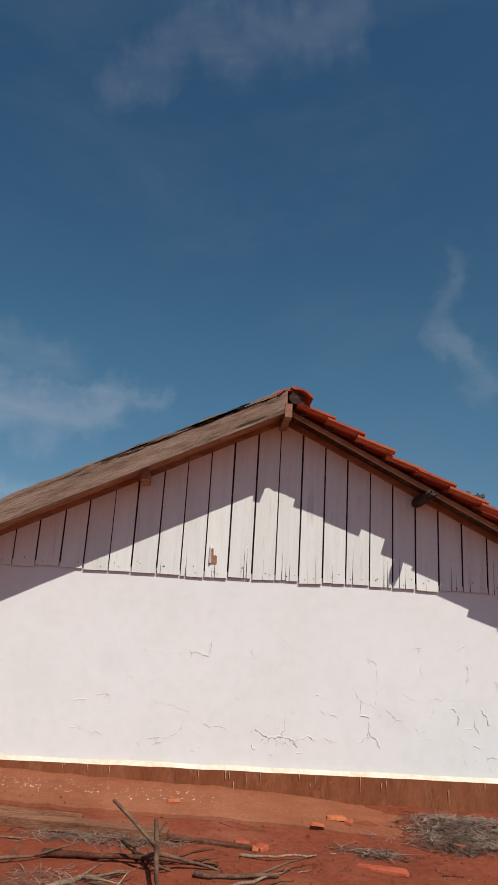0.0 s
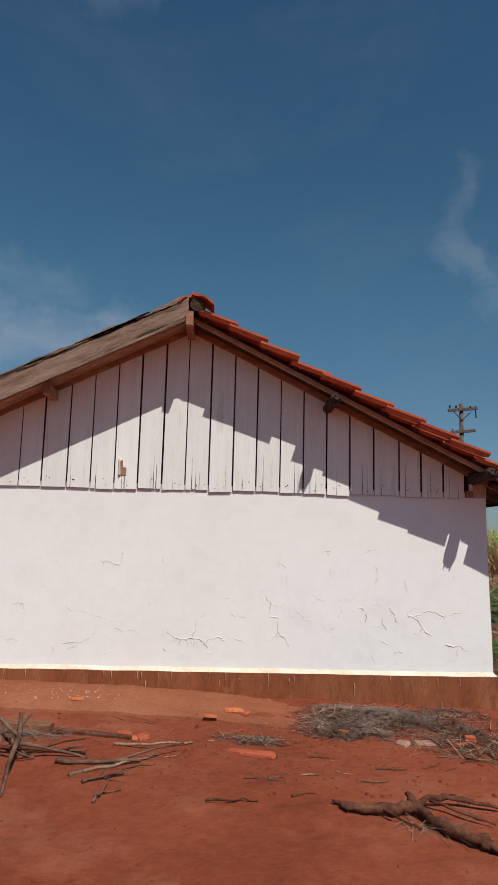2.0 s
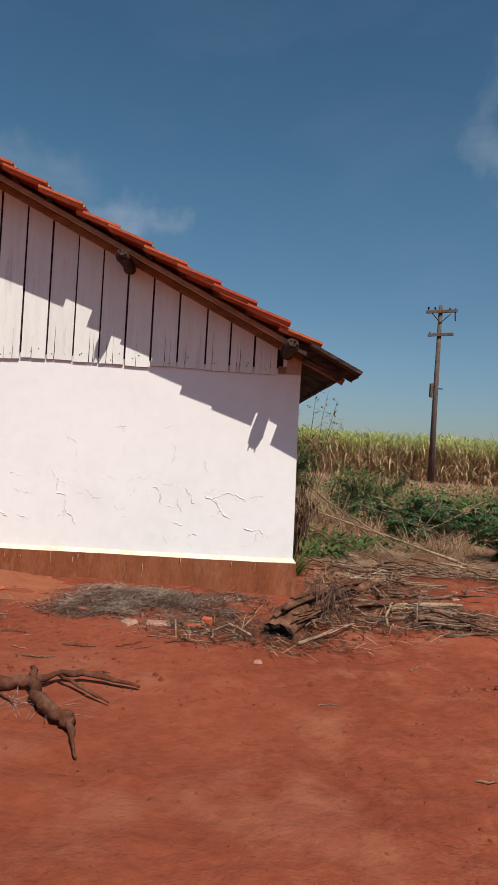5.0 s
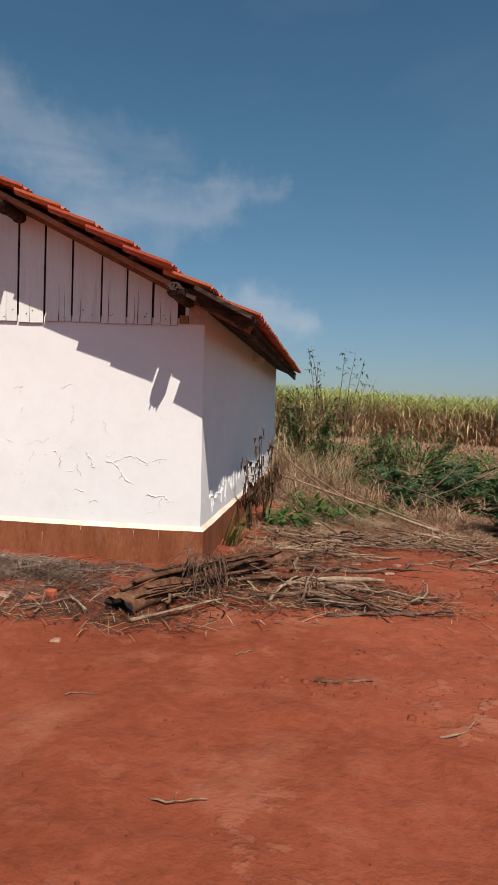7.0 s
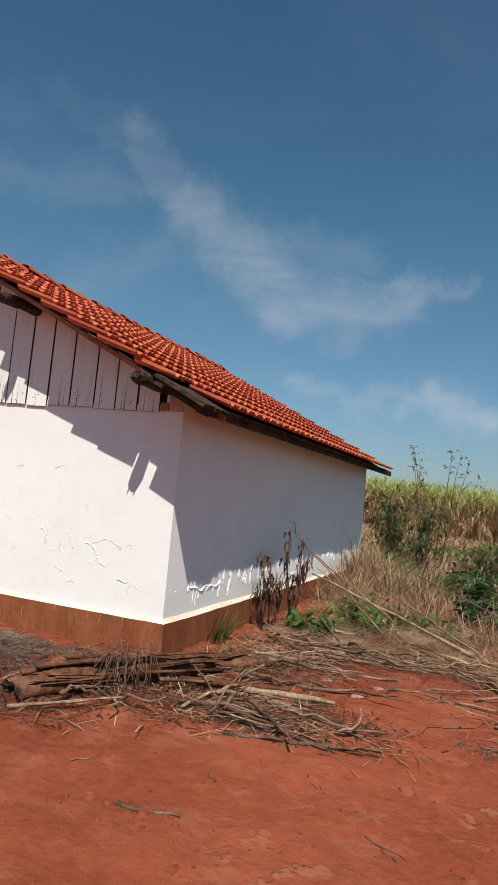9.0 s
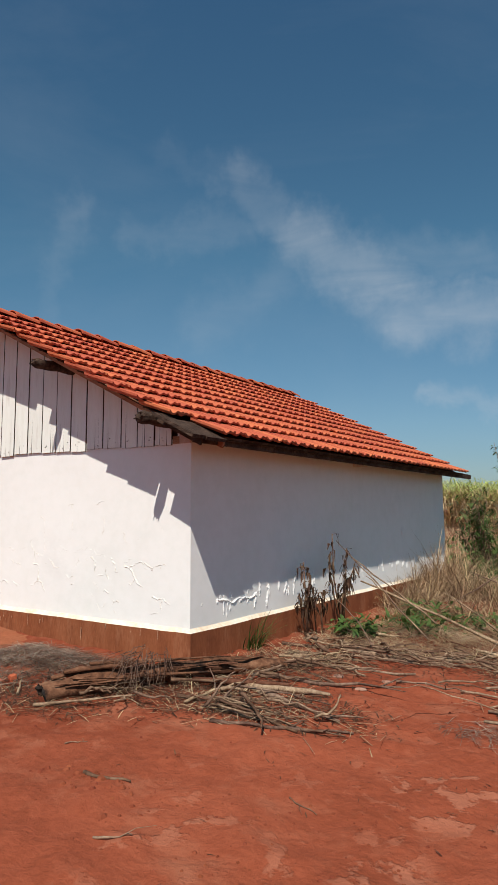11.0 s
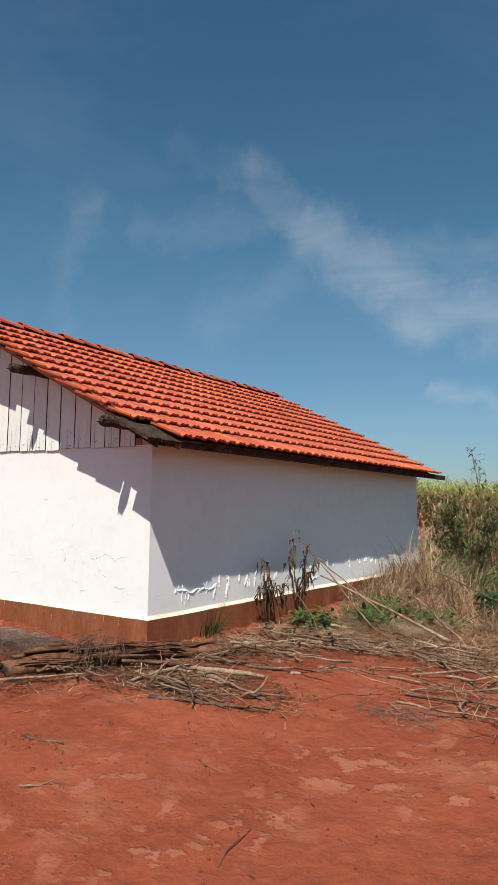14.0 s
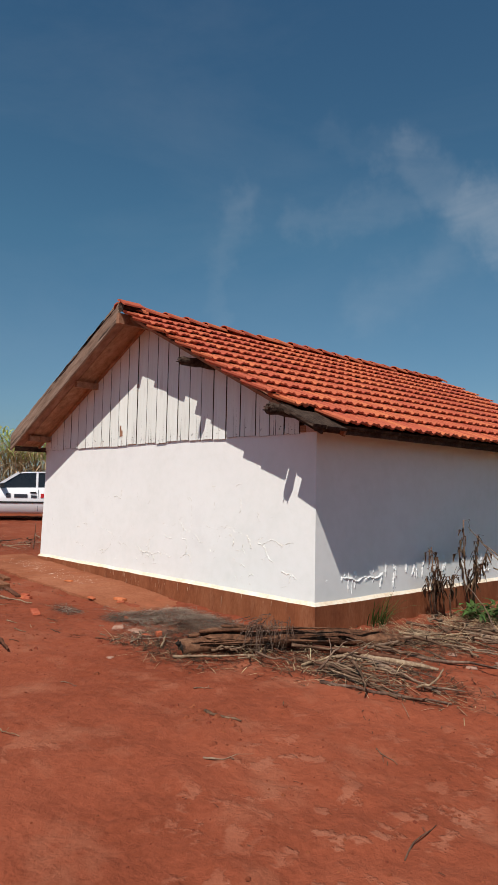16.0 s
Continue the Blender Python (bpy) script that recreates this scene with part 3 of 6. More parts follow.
def tile_shape():
    """Local x runs across the roof (along the ridge), local y downhill."""
    s = Shape()
    prof = [(-0.006, 0.004), (0.016, 0.022), (0.044, 0.031), (0.072, 0.022), (0.092, 0.006), (0.112, 0.004), (0.128, 0.012), (0.146, 0.012), (0.164, 0.004), (0.186, 0.006)]
    n = len(prof)
    for y, dz in ((0.0, 0.0), (LEN, 0.0)):
        s.v += [(x, y, z + dz) for x, z in prof] + [(x, y, z - 0.020) for x, z in prof]
    m = 2 * n
    for i in range(n - 1):
        s.f += [(i, i + 1, m + i + 1, m + i), (n + i + 1, n + i, m + n + i, m + n + i + 1), (m + i, m + i + 1, m + n + i + 1, m + n + i)]
    s.f += [(0, m, m + n, n), (n - 1, 2 * n - 1, m + 2 * n - 1, m + n - 1)]
    return s


tile_src = tile_shape()
tile_mesh = tile_src.mesh("roof_tile", TILE)
A = math.atan(SLOPE)


def tile_matrix(row, col, side, jig):
    """Tiles tilt a little more gently than the roof, each nose lying on the row below."""
    d_low = 0.1755 + GAUGE * (row + 1)
    y = VERGE - 0.03 + WIDE * col + jig[0]
    low = Vector((XR + side * math.cos(A) * d_low, y, ZR - math.sin(A) * d_low + 0.0))
    tilt = A - 0.118 + jig[2]
    if side > 0:
        ax, ay = Vector((0, 1, 0)), Vector((math.cos(tilt), 0, -math.sin(tilt)))
        low.y += jig[3]
    else:
        ax, ay = Vector((0, -1, 0)), Vector((-math.cos(tilt), 0, -math.sin(tilt)))
        low.y += WIDE
    turn = jig[1]
    ax, ay = (ax * math.cos(turn) + ay * math.sin(turn)), (ay * math.cos(turn) - ax * math.sin(turn))
    up = ax.cross(ay)
    o = low - ay * (LEN - jig[4]) - up * 0.030
    m = Matrix((ax, ay, up)).transposed().to_4x4()
    m.translation = o
    return m


random.seed(21)
rest = Shape()
rows_r, cols = 11, int((VERGE_BACK - VERGE + 0.03) / WIDE)
# front edge of the verge tile of each row, from the ridge down: they were laid unevenly
VERGE_EDGE = (6.475, 6.458, 6.465, 6.542, 6.474, 6.468, 6.432, 6.418, 6.424, 6.536)
for col in range(cols):
    for row in range(rows_r):
        slip = random.random() < 0.04
        jig = [rand(-.003, .003), rand(-.010, .010) * (4 if slip else 1), rand(-.008, .008), 0.0, rand(-.008, .008) + (0.02 if slip else 0)]
        if row == 10:
            jig[4] += 0.046
        if row == 10 and col < 2:
            continue
        if col == 0:
            jig = [VERGE_EDGE[row] - (VERGE - 0.03) + 0.006, rand(-.02, .02), rand(-.02, -.004), 0.0, rand(-.01, .01)]
        m = tile_matrix(row, col, 1, jig)
        if col < 25:
            ob = new("roof_tile", tile_mesh)
            ob.parent = roof
            ob.matrix_basis = m
        else:
            rest.add([m @ Vector(p) for p in tile_src.v], tile_src.f)
part("roof_tiles", rest, TILE_FAR, roof, kind="stuff")
left = Shape()
for col in range(cols):
    for row in range(10):
        if XR - math.cos(A) * (0.1755 + GAUGE * (row + 1)) < EAVE_L - 0.1:
            continue
        m = tile_matrix(row, col, -1, (rand(-.003, .003) + 0.05, rand(-.01, .01), rand(-.008, .008), 0, rand(-.008, .008)))
        left.add([m @ Vector(p) for p in tile_src.v], tile_src.f)
part("roof_tiles", left, TILE_FAR, roof, kind="stuff")


def ridge_tile_shape():
    s = Shape()
    n, m = 9, 2
    L = 0.40
    for k in range(m):
        r = (0.118, 0.098)[k]
        y = L * k
        for rr in (r, r - 0.014):
            for i in range(n):
                t = math.pi * (i / (n - 1))
                s.v.append((rr * math.cos(t) * 1.05, y, rr * math.sin(t) * 0.66))
    q = 2 * n
    for i in range(n - 1):
        s.f += [(i + 1, i, q + i, q + i + 1), (n + i, n + i + 1, q + n + i + 1, q + n + i), (i, i + 1, n + i + 1, n + i), (q + i + 1, q + i, q + n + i, q + n + i + 1)]
    s.f += [(0, n, q + n, q), (n - 1, q + n - 1, q + 2 * n - 1, 2 * n - 1)]
    return s


ridge_mesh = ridge_tile_shape().mesh("ridge_tile", TILE)
random.seed(22)
y = VERGE - 0.02
while y < VERGE_BACK - 0.3:
    ob = new("ridge_tile", ridge_mesh)
    ob.parent = roof
    ob.matrix_basis = pose(XR + rand(-.012, .012), y, ZR - 0.005 + rand(-.008, .008), rand(-4.5, -1.0), rand(-5, 5), rand(-3, 3))
    y += 0.36

# broken hood tile over the front end of the ridge, dark underneath
def hood(x0, z0, x1, z1, y0, y1, name):
    s = Shape()
    n = 7
    for k in range(n + 1):
        t = k / n
        x, z = x0 + (x1 - x0) * t, z0 + (z1 - z0) * t + 0.018 * math.sin(math.pi * t)
        a, b = y0 + 0.02 * math.sin(5 * t + 1), y1 + 0.015 * math.sin(7 * t)
        s.v += [(x, a, z), (x, b, z), (x, b, z - 0.018), (x, a, z - 0.022 - 0.006 * math.sin(9 * t))]
    for k in range(n):
        for q in range(4):
            s.f.append((4 * k + q, 4 * k + (q + 1) % 4, 4 * k + 4 + (q + 1) % 4, 4 * k + 4 + q))
    s.f += [(3, 2, 1, 0), tuple(4 * n + q for q in range(4))]
    part(name, s, TILE, roof)


hood(XR + 0.015, ZR + 0.100, XR + 0.235, ZR - 0.005, VERGE - 0.07, VERGE + 0.24, "ridge_tile")
hood(XR + 0.03, ZR + 0.085, XR - 0.12, ZR + 0.02, VERGE - 0.02, VERGE + 0.30, "ridge_tile")
# added dark block stands in for the shade in the hollow below the hood
part("ridge_packing", Shape().tube([(XR + 0.07, VERGE - 0.03, ZR - 0.02), (XR + 0.075, VERGE + 0.10, ZR - 0.01), (XR + 0.06, VERGE + 0.25, ZR - 0.01)], [0.075, 0.08, 0.07], 9, 0.75, 0.35), ROT_GREY, house, "dark block added for the shaded void under the ridge end")

# ---- plants, debris: materials ----
DRY_CANE = material("dry_cane_leaf", [(0.38, 0.26, 0.14), (0.58, 0.43, 0.25), (0.70, 0.56, 0.36)], 0.9, 2, 20, 0, island=0.30, spec=0.1, through_light=0.42)
GREEN_CANE = material("green_cane_leaf", [(0.29, 0.34, 0.09), (0.43, 0.48, 0.15), (0.55, 0.58, 0.24)], 0.7, 0.6, 8, 0, island=0.35, spec=0.25, through_light=0.35)
DRY_GRASS = material("dry_grass", [(0.22, 0.135, 0.08), (0.38, 0.255, 0.155), (0.54, 0.40, 0.26)], 0.95, 2, 20, 0, island=0.4, spec=0.1, through_light=0.2)
GREY_STRAW = material("grey_straw", [(0.095, 0.062, 0.046), (0.205, 0.147, 0.114), (0.37, 0.285, 0.225)], 0.95, 4, 30, 0, island=0.4, spec=0.1)
WEED_GREEN = material("weed_leaf", [(0.042, 0.082, 0.018), (0.084, 0.142, 0.034), (0.155, 0.225, 0.062)], 0.6, 3, 20, 0, island=0.35, spec=0.3, through_light=0.3)
CASTOR_GREEN = material("castor_leaf", [(0.022, 0.055, 0.016), (0.040, 0.092, 0.026), (0.072, 0.14, 0.042)], 0.5, 3, 20, 0, island=0.3, spec=0.35, through_light=0.25)
DEAD_LEAF = material("dead_leaf", [(0.035, 0.02, 0.013), (0.08, 0.045, 0.028), (0.17, 0.10, 0.065)], 0.9, 6, 30, 0, island=0.35, spec=0.1, through_light=0.1)
STICK = material("bare_stick", [(0.10, 0.058, 0.038), (0.22, 0.140, 0.092), (0.38, 0.27, 0.18)], 0.9, 5, 40, 0.5, 30, vary=0.40, spec=0.15)
BARK = material("brown_bark", [(0.070, 0.036, 0.023), (0.145, 0.082, 0.053), (0.245, 0.155, 0.102)], 0.95, 5, 35, 0.8, 24, vary=0.12, spec=0.1, bump_dist=0.015)
LOG_WOOD = material("rotten_log_wood", [(0.045, 0.021, 0.013), (0.16, 0.073, 0.041), (0.30, 0.155, 0.090)], 0.95, 3.0, 22, 1.0, 14, spec=0.1, bump_dist=0.03, stain=(0.018, 0.012, 0.010), stain_scale=4, stain_at=(0.55, 0.66))
RED_BARK = material("soil_stained_bark", [(0.055, 0.020, 0.012), (0.115, 0.046, 0.027), (0.19, 0.088, 0.055)], 0.95, 5, 35, 0.8, 24, spec=0.1, bump_dist=0.015)
CHARRED = material("charred_wood", [(0.010, 0.008, 0.007), (0.022, 0.017, 0.014), (0.05, 0.035, 0.028)], 0.95, 6, 40, 0.8, 25, spec=0.15)
BRICK = material("broken_clay", [(0.33, 0.075, 0.032), (0.45, 0.115, 0.052), (0.53, 0.17, 0.085)], 0.9, 6, 40, 0.4, 40, vary=0.15, spec=0.1)
STONE = material("dusty_stone", [(0.25, 0.12, 0.08), (0.36, 0.20, 0.14), (0.45, 0.29, 0.22)], 0.9, 6, 40, 0.5, 30, spec=0.1)
APRON = material("dusty_cement", [(0.205, 0.066, 0.031), (0.265, 0.092, 0.046), (0.32, 0.125, 0.067)], 0.95, 1.6, 30, 0.4, 30, stain=(0.30, 0.10, 0.05), stain_scale=2.2, spec=0.1, bump_dist=0.008)
CHIP = material("paint_chip", [(0.45, 0.31, 0.23), (0.68, 0.54, 0.45)], 0.9, 8, 40, 0, island=0.15, spec=0.1)
POLE_WOOD = material("grey_brown_pole", [(0.06, 0.045, 0.037), (0.11, 0.085, 0.07), (0.17, 0.135, 0.11)], 0.9, 3, 20, 0.4, 18, (6, 6, 1), spec=0.15)
CLOD = material("soil_clod", [(0.14, 0.034, 0.016), (0.20, 0.050, 0.025), (0.26, 0.072, 0.036)], 0.95, 5, 40, 0.5, 30, island=0.10, spec=0.1)


def blades(roots, heading, length, rise, droop, width, segs=3, tip=0.12):
    """Many leaf blades at once. rise: the first slope in radians, droop: how far it bends down to the tip."""
    n = len(roots)
    step = length / segs
    p = np.array(roots, float)
    out = np.stack([np.cos(heading), np.sin(heading)], 1)
    side = np.stack([-np.sin(heading), np.cos(heading), np.zeros(n)], 1)
    rows = []
    for k in range(segs + 1):
        t = k / segs
        w = width * (1 - (1 - tip) * t ** 1.6) * (0.75 + 0.25 * min(1.0, 4 * t))
        rows += [p - side * (w / 2)[:, None], p + side * (w / 2)[:, None]]
        ang = rise - droop * (t + 0.5 / segs)
        p = p + np.concatenate([out * (np.cos(ang) * step)[:, None], (np.sin(ang) * step)[:, None]], 1)
    verts = np.stack(rows, 1).reshape(-1, 3)
    m = 2 * (segs + 1)
    face = np.array([(2 * k, 2 * k + 1, 2 * k + 3, 2 * k + 2) for k in range(segs)])
    faces = (np.arange(n)[:, None, None] * m + face[None]).reshape(-1, 4)
    return verts, faces


def from_arrays(name, chunks, mat):
    verts, faces, o = [], [], 0
    for v, f in chunks:
        verts.append(v)
        faces.append(f + o)
        o += len(v)
    v, f = np.concatenate(verts), np.concatenate(faces)
    me = bpy.data.meshes.new(name)
    me.from_pydata(v.tolist(), [], f.tolist())
    me.materials.append(mat)
    return me


def heights(xy, fn=None):
    return np.array([(fn or ground_z)(x, y) for x, y in xy])


def scatter(n, x0, x1, y0, y1, keep=None):
    pts = []
    while len(pts) < n:
        x, y = rand(x0, x1), rand(y0, y1)
        if keep is None or random.random() < keep(x, y):
            pts.append((x, y))
    return np.array(pts)


def rooted(xy, lift=0.0):
    return np.column_stack([xy, heights(xy) + lift])


def uni(n, a, b):
    return np.random.uniform(a, b, n)


# ---- sugar cane ----
def cane_field():
    random.seed(31), np.random.seed(31)

    def edge(x):
        return 35.6 + 0.9 * wobble(x, 0, 0.12, 71) - 0.04 * (x - 8)

    spots = []
    for x in np.arange(-13, 31, 0.32):
        for r in range(7):
            spots.append((x + rand(-.15, .15), edge(x) + 0.45 * r + rand(-.2, .2)))
    for x in np.arange(-16, 46, 0.60):
        for r in range(26):
            spots.append((x + rand(-.3, .3), edge(x) + 3.2 + 1.1 * r * (1 + 0.03 * r) + rand(-.5, .5)))
    n_back = len(spots)
    for y in np.arange(3, 22, 0.30):
        for r in range(5):
            spots.append((-15.2 - 0.5 * r + 0.15 * (y - 10) + rand(-.2, .2), y + rand(-.15, .15)))
    xy = np.array(spots)
    z = np.array([lie(x, y) for x, y in xy])
    tall = np.array([2.66 + 0.16 * wobble(x, y, 0.15, 73) + rand(-.08, .08) for x, y in xy])
    tall[n_back:] += 0.5
    # green tops
    chunks = []
    for _ in range(10):
        n = len(xy)
        root = np.column_stack([xy + np.random.uniform(-.2, .2, (n, 2)), z + tall * uni(n, 0.55, 0.90)])
        chunks.append(blades(root, uni(n, 0, 6.283), uni(n, 0.6, 1.1), uni(n, 0.5, 1.2), uni(n, 1.2, 2.6), uni(n, 0.035, 0.07), 4))
    tops = from_arrays("cane_tops", chunks, GREEN_CANE)
    # stalks with hanging dead leaves along the cut edge
    front = np.concatenate([xy[:int(len(np.arange(-13, 31, 0.32)) * 7)], xy[n_back:]])
    fz = np.concatenate([z[:int(len(np.arange(-13, 31, 0.32)) * 7)], z[n_back:]])
    ft = np.concatenate([tall[:int(len(np.arange(-13, 31, 0.32)) * 7)], tall[n_back:]])
    chunks = []
    n = len(front)
    for _ in range(1):
        root = np.column_stack([front + np.random.uniform(-.14, .14, (n, 2)), fz - 0.05])
        chunks.append(blades(root, uni(n, 0, 6.283), ft * uni(n, 0.6, 0.85), uni(n, 1.25, 1.57), uni(n, -.1, 0.25), uni(n, 0.025, 0.04), 2, 0.8))
    for _ in range(24):
        root = np.column_stack([front + np.random.uniform(-.15, .15, (n, 2)), fz + ft * uni(n, 0.10, 0.74)])
        chunks.append(blades(root, uni(n, 0, 6.283), uni(n, 0.6, 1.3), uni(n, -0.3, 1.1), uni(n, 0.6, 2.6), uni(n, 0.035, 0.08), 3))
    dry = from_arrays("cane_stalks", chunks, DRY_CANE)
    field = tagged(new("sugar_cane_field", tops), label="standing sugar cane with green tops and dry stalks", category="crop", kind="stuff")
    ob = new("cane_stalks", dry)
    ob.parent = field
    tagged(ob, kind="stuff")


cane_field()


# ---- rough ground between the yard and the cane ----
def rough_cover():
    random.seed(32), np.random.seed(32)

    def keep(x, y):
        inside = smooth_step(8.6, 10.2, y + 0.5 * wobble(x, y, 0.8, 81) - 0.10 * max(0, x - 5))
        return inside * (0.35 + 0.65 * smooth_step(-0.25, 0.3, wobble(x, y, 0.5, 83)))
    near = scatter(5200, 3.75, 13, 8.6, 16, keep)
    mid = scatter(36000, -4.0, 24, 13.5, 36, lambda x, y: 1.0 if x > 3.8 or y > 15.4 else 0.0)
    chunks = []
    for xy, a, b in ((near, 0.10, 0.38), (mid, 0.15, 0.50)):
        n = len(xy)
        for _ in range(2):
            root = rooted(xy + np.random.uniform(-.06, .06, (n, 2)), -0.01)
            chunks.append(blades(root, uni(n, 0, 6.283), uni(n, a, b), uni(n, 0.1, 1.1), uni(n, 0.5, 2.0), uni(n, 0.007, 0.018) * (1 if b < .4 else 2.6), 2))
    tagged(new("dry_grass", from_arrays("dry_grass", chunks, DRY_GRASS)), label="dry trampled grass and straw beside the house", category="grass", kind="stuff")
    # tall dry tussocks by the far end of the wall
    chunks = []
    for cx, cy, r, k, h in ((3.75, 11.3, .3, 200, .5), (3.75, 11.9, .35, 420, .65), (3.65, 12.5, .30, 520, .80), (4.0, 12.9, .45, 620, .95), (3.70, 13.5, .35, 560, 1.10), (3.75, 14.2, .35, 420, 1.10), (4.5, 13.2, .5, 420, .8), (4.9, 11.3, .5, 240, .55), (5.9, 10.7, .5, 260, .6),
                        (5.2, 12.4, .6, 260, .6), (6.6, 11.8, .6, 240, .55), (7.8, 12.5, .7, 240, .6), (4.5, 15.5, .7, 260, 1.0), (6.2, 14.5, .9, 300, .8), (8.5, 15, 1.2, 300, .8)):
        ang, rad = uni(k, 0, 6.283), r * np.sqrt(uni(k, 0, 1))
        xy = np.column_stack([np.maximum(3.46, cx + rad * np.cos(ang)), cy + rad * np.sin(ang)])
        chunks.append(blades(rooted(xy, -0.01), uni(k, 0, 6.283), h * uni(k, 0.5, 1.15), uni(k, 0.6, 1.5), uni(k, 0.3, 2.4), uni(k, 0.006, 0.015), 4))
    tagged(new("dry_tussocks", from_arrays("dry_tussocks", chunks, DRY_GRASS)), label="tall dry grass tussocks against the white wall", category="grass", kind="stuff")
    # low green weeds among the straw
    chunks = []
    for cx, cy, r, k in ((4.05, 9.25, .3, 150), (4.5, 9.9, .35, 150), (4.3, 11.0, .4, 120), (5.1, 10.4, .5, 130), (4.4, 14.2, .5, 260), (5.3, 13.6, .6, 200), (7.2, 13.6, 1.2, 420), (9.5, 14.5, 1.6, 500), (9.5, 18, 2.5, 600), (6.5, 17.5, 1.5, 300), (8, 21, 4, 900), (12, 20, 4, 900), (13, 25, 4, 700), (6, 24, 3, 600), (2.5, 18, 1.8, 400), (2, 23, 3, 500)):
        ang, rad = uni(k, 0, 6.283), r * np.sqrt(uni(k, 0, 1))
        xy = np.column_stack([cx + rad * np.cos(ang), cy + rad * np.sin(ang)])
        xy[:, 0] = np.where(xy[:, 1] < 15.0, np.maximum(3.5, xy[:, 0]), xy[:, 0])
        chunks.append(blades(rooted(xy, 0) + np.column_stack([np.zeros((k, 2)), uni(k, 0, .18)]), uni(k, 0, 6.283), uni(k, 0.08, 0.2) * (1 + 0.7 * (r > 1.1)), uni(k, -.2, 0.9), uni(k, 0.2, 1.2), uni(k, 0.03, 0.07) * (1 + 0.7 * (r > 1.1)), 2, 0.2))
    tagged(new("green_weeds", from_arrays("green_weeds", chunks, WEED_GREEN)), label="low green weeds among dry straw", category="weeds", kind="stuff")


rough_cover()
random.seed(37), np.random.seed(37)
chunks = []
for cx, cy, r, k, h in ((4.35, 13.9, .45, 420, .75), (4.9, 14.5, .4, 260, .6), (3.9, 14.6, .35, 240, .8), (4.1, 10.4, .25, 60, .3)):
    ang, rad = uni(k, 0, 6.283), r * np.sqrt(uni(k, 0, 1))
    xy = np.column_stack([np.maximum(3.5, cx + rad * np.cos(ang)), cy + rad * np.sin(ang)])
    chunks.append(blades(rooted(xy, -0.01), uni(k, 0, 6.283), h * uni(k, 0.5, 1.1), uni(k, 0.8, 1.5), uni(k, 0.6, 2.2), uni(k, 0.010, 0.022), 4))
tagged(new("green_grass", from_arrays("green_grass", chunks, WEED_GREEN)), label="clumps of long green grass behind dry tussocks", category="grass", kind="stuff")


# ---- shrubs ----
def palmate(root, heading, pitch, size):
    """One castor leaf: eight pointed lobes round the stalk's end, slightly cupped."""
    v, f = [], []
    c, s = math.cos(heading), math.sin(heading)
    fwd = Vector((c * math.cos(pitch), s * math.cos(pitch), math.sin(pitch)))
    side = Vector((-s, c, 0))
    up = fwd.cross(side)
    o = Vector(root)
    for k in range(8):
        a = -2.5 + 5.0 * k / 7
        d = fwd * math.cos(a) + side * math.sin(a)
        e = fwd * -math.sin(a) + side * math.cos(a)
        L = size * (1.0 - 0.28 * abs(a) / 2.5)
        b = len(v)
        v += [o, o + d * L * 0.5 + e * L * 0.17 + up * L * 0.05, o + d * L - up * L * 0.14, o + d * L * 0.5 - e * L * 0.17 + up * L * 0.05]
        f.append((b, b + 1, b + 2, b + 3))
    return v, f


def castor_bush(x, y, height, spread, count, label):
    base = ground_z(x, y)
    bush = tagged(new("castor_bush"), label=label, category="shrub", group="castor bushes beside the debris")
    bush.location = (x, y, base)
    stems, crown = Shape(), Shape()
    for _ in range(max(3, count // 9)):
        a, r = rand(0, 6.28), spread * math.sqrt(rand(0, 1))
        h = height * rand(0.55, 1.0) * (1 - 0.35 * r / spread)
        top = Vector((r * math.cos(a), r * math.sin(a), h))
        stems.tube([(top.x * 0.25, top.y * 0.25, -0.05), (top.x * 0.6, top.y * 0.6, h * 0.5), top], [0.012, 0.009, 0.005], 5)
        for _ in range(9):
            b = rand(0, 6.28)
            lv = rand(0.25, 1.05)
            stalk = top * lv
            end = stalk + Vector((math.cos(b), math.sin(b), rand(-0.1, 0.5))) * rand(0.08, 0.22)
            stems.tube([stalk, end], [0.004, 0.003], 4)
            v, f = palmate(end, b + rand(-.5, .5), rand(-0.7, 0.25), rand(0.10, 0.20))
            crown.add(v, f)
    part("woody_stem", stems, STICK, bush, smooth=True)
    part("crown", crown, CASTOR_GREEN, bush)


random.seed(33)
for x, y, h, sp, c in ((6.78, 9.75, .78, .48, 110), (7.45, 10.2, .85, .55, 80), (5.75, 11.6, .50, .4, 60), (6.35, 12.0, .75, .6, 110), (7.3, 12.3, .80, .7, 110), (8.3, 11.8, .75, .6, 80), (5.6, 13.0, .70, .5, 80), (6.6, 13.6, .85, .7, 110),
                       (9.3, 12.6, .7, .7, 60), (5.2, 14.6, .6, .5, 50), (8.0, 14.2, .7, .7, 60), (10.3, 14.2, .8, .8, 60)):
    castor_bush(x, y, h, sp, c, "dark green castor bush with palmate leaves in dry grass")


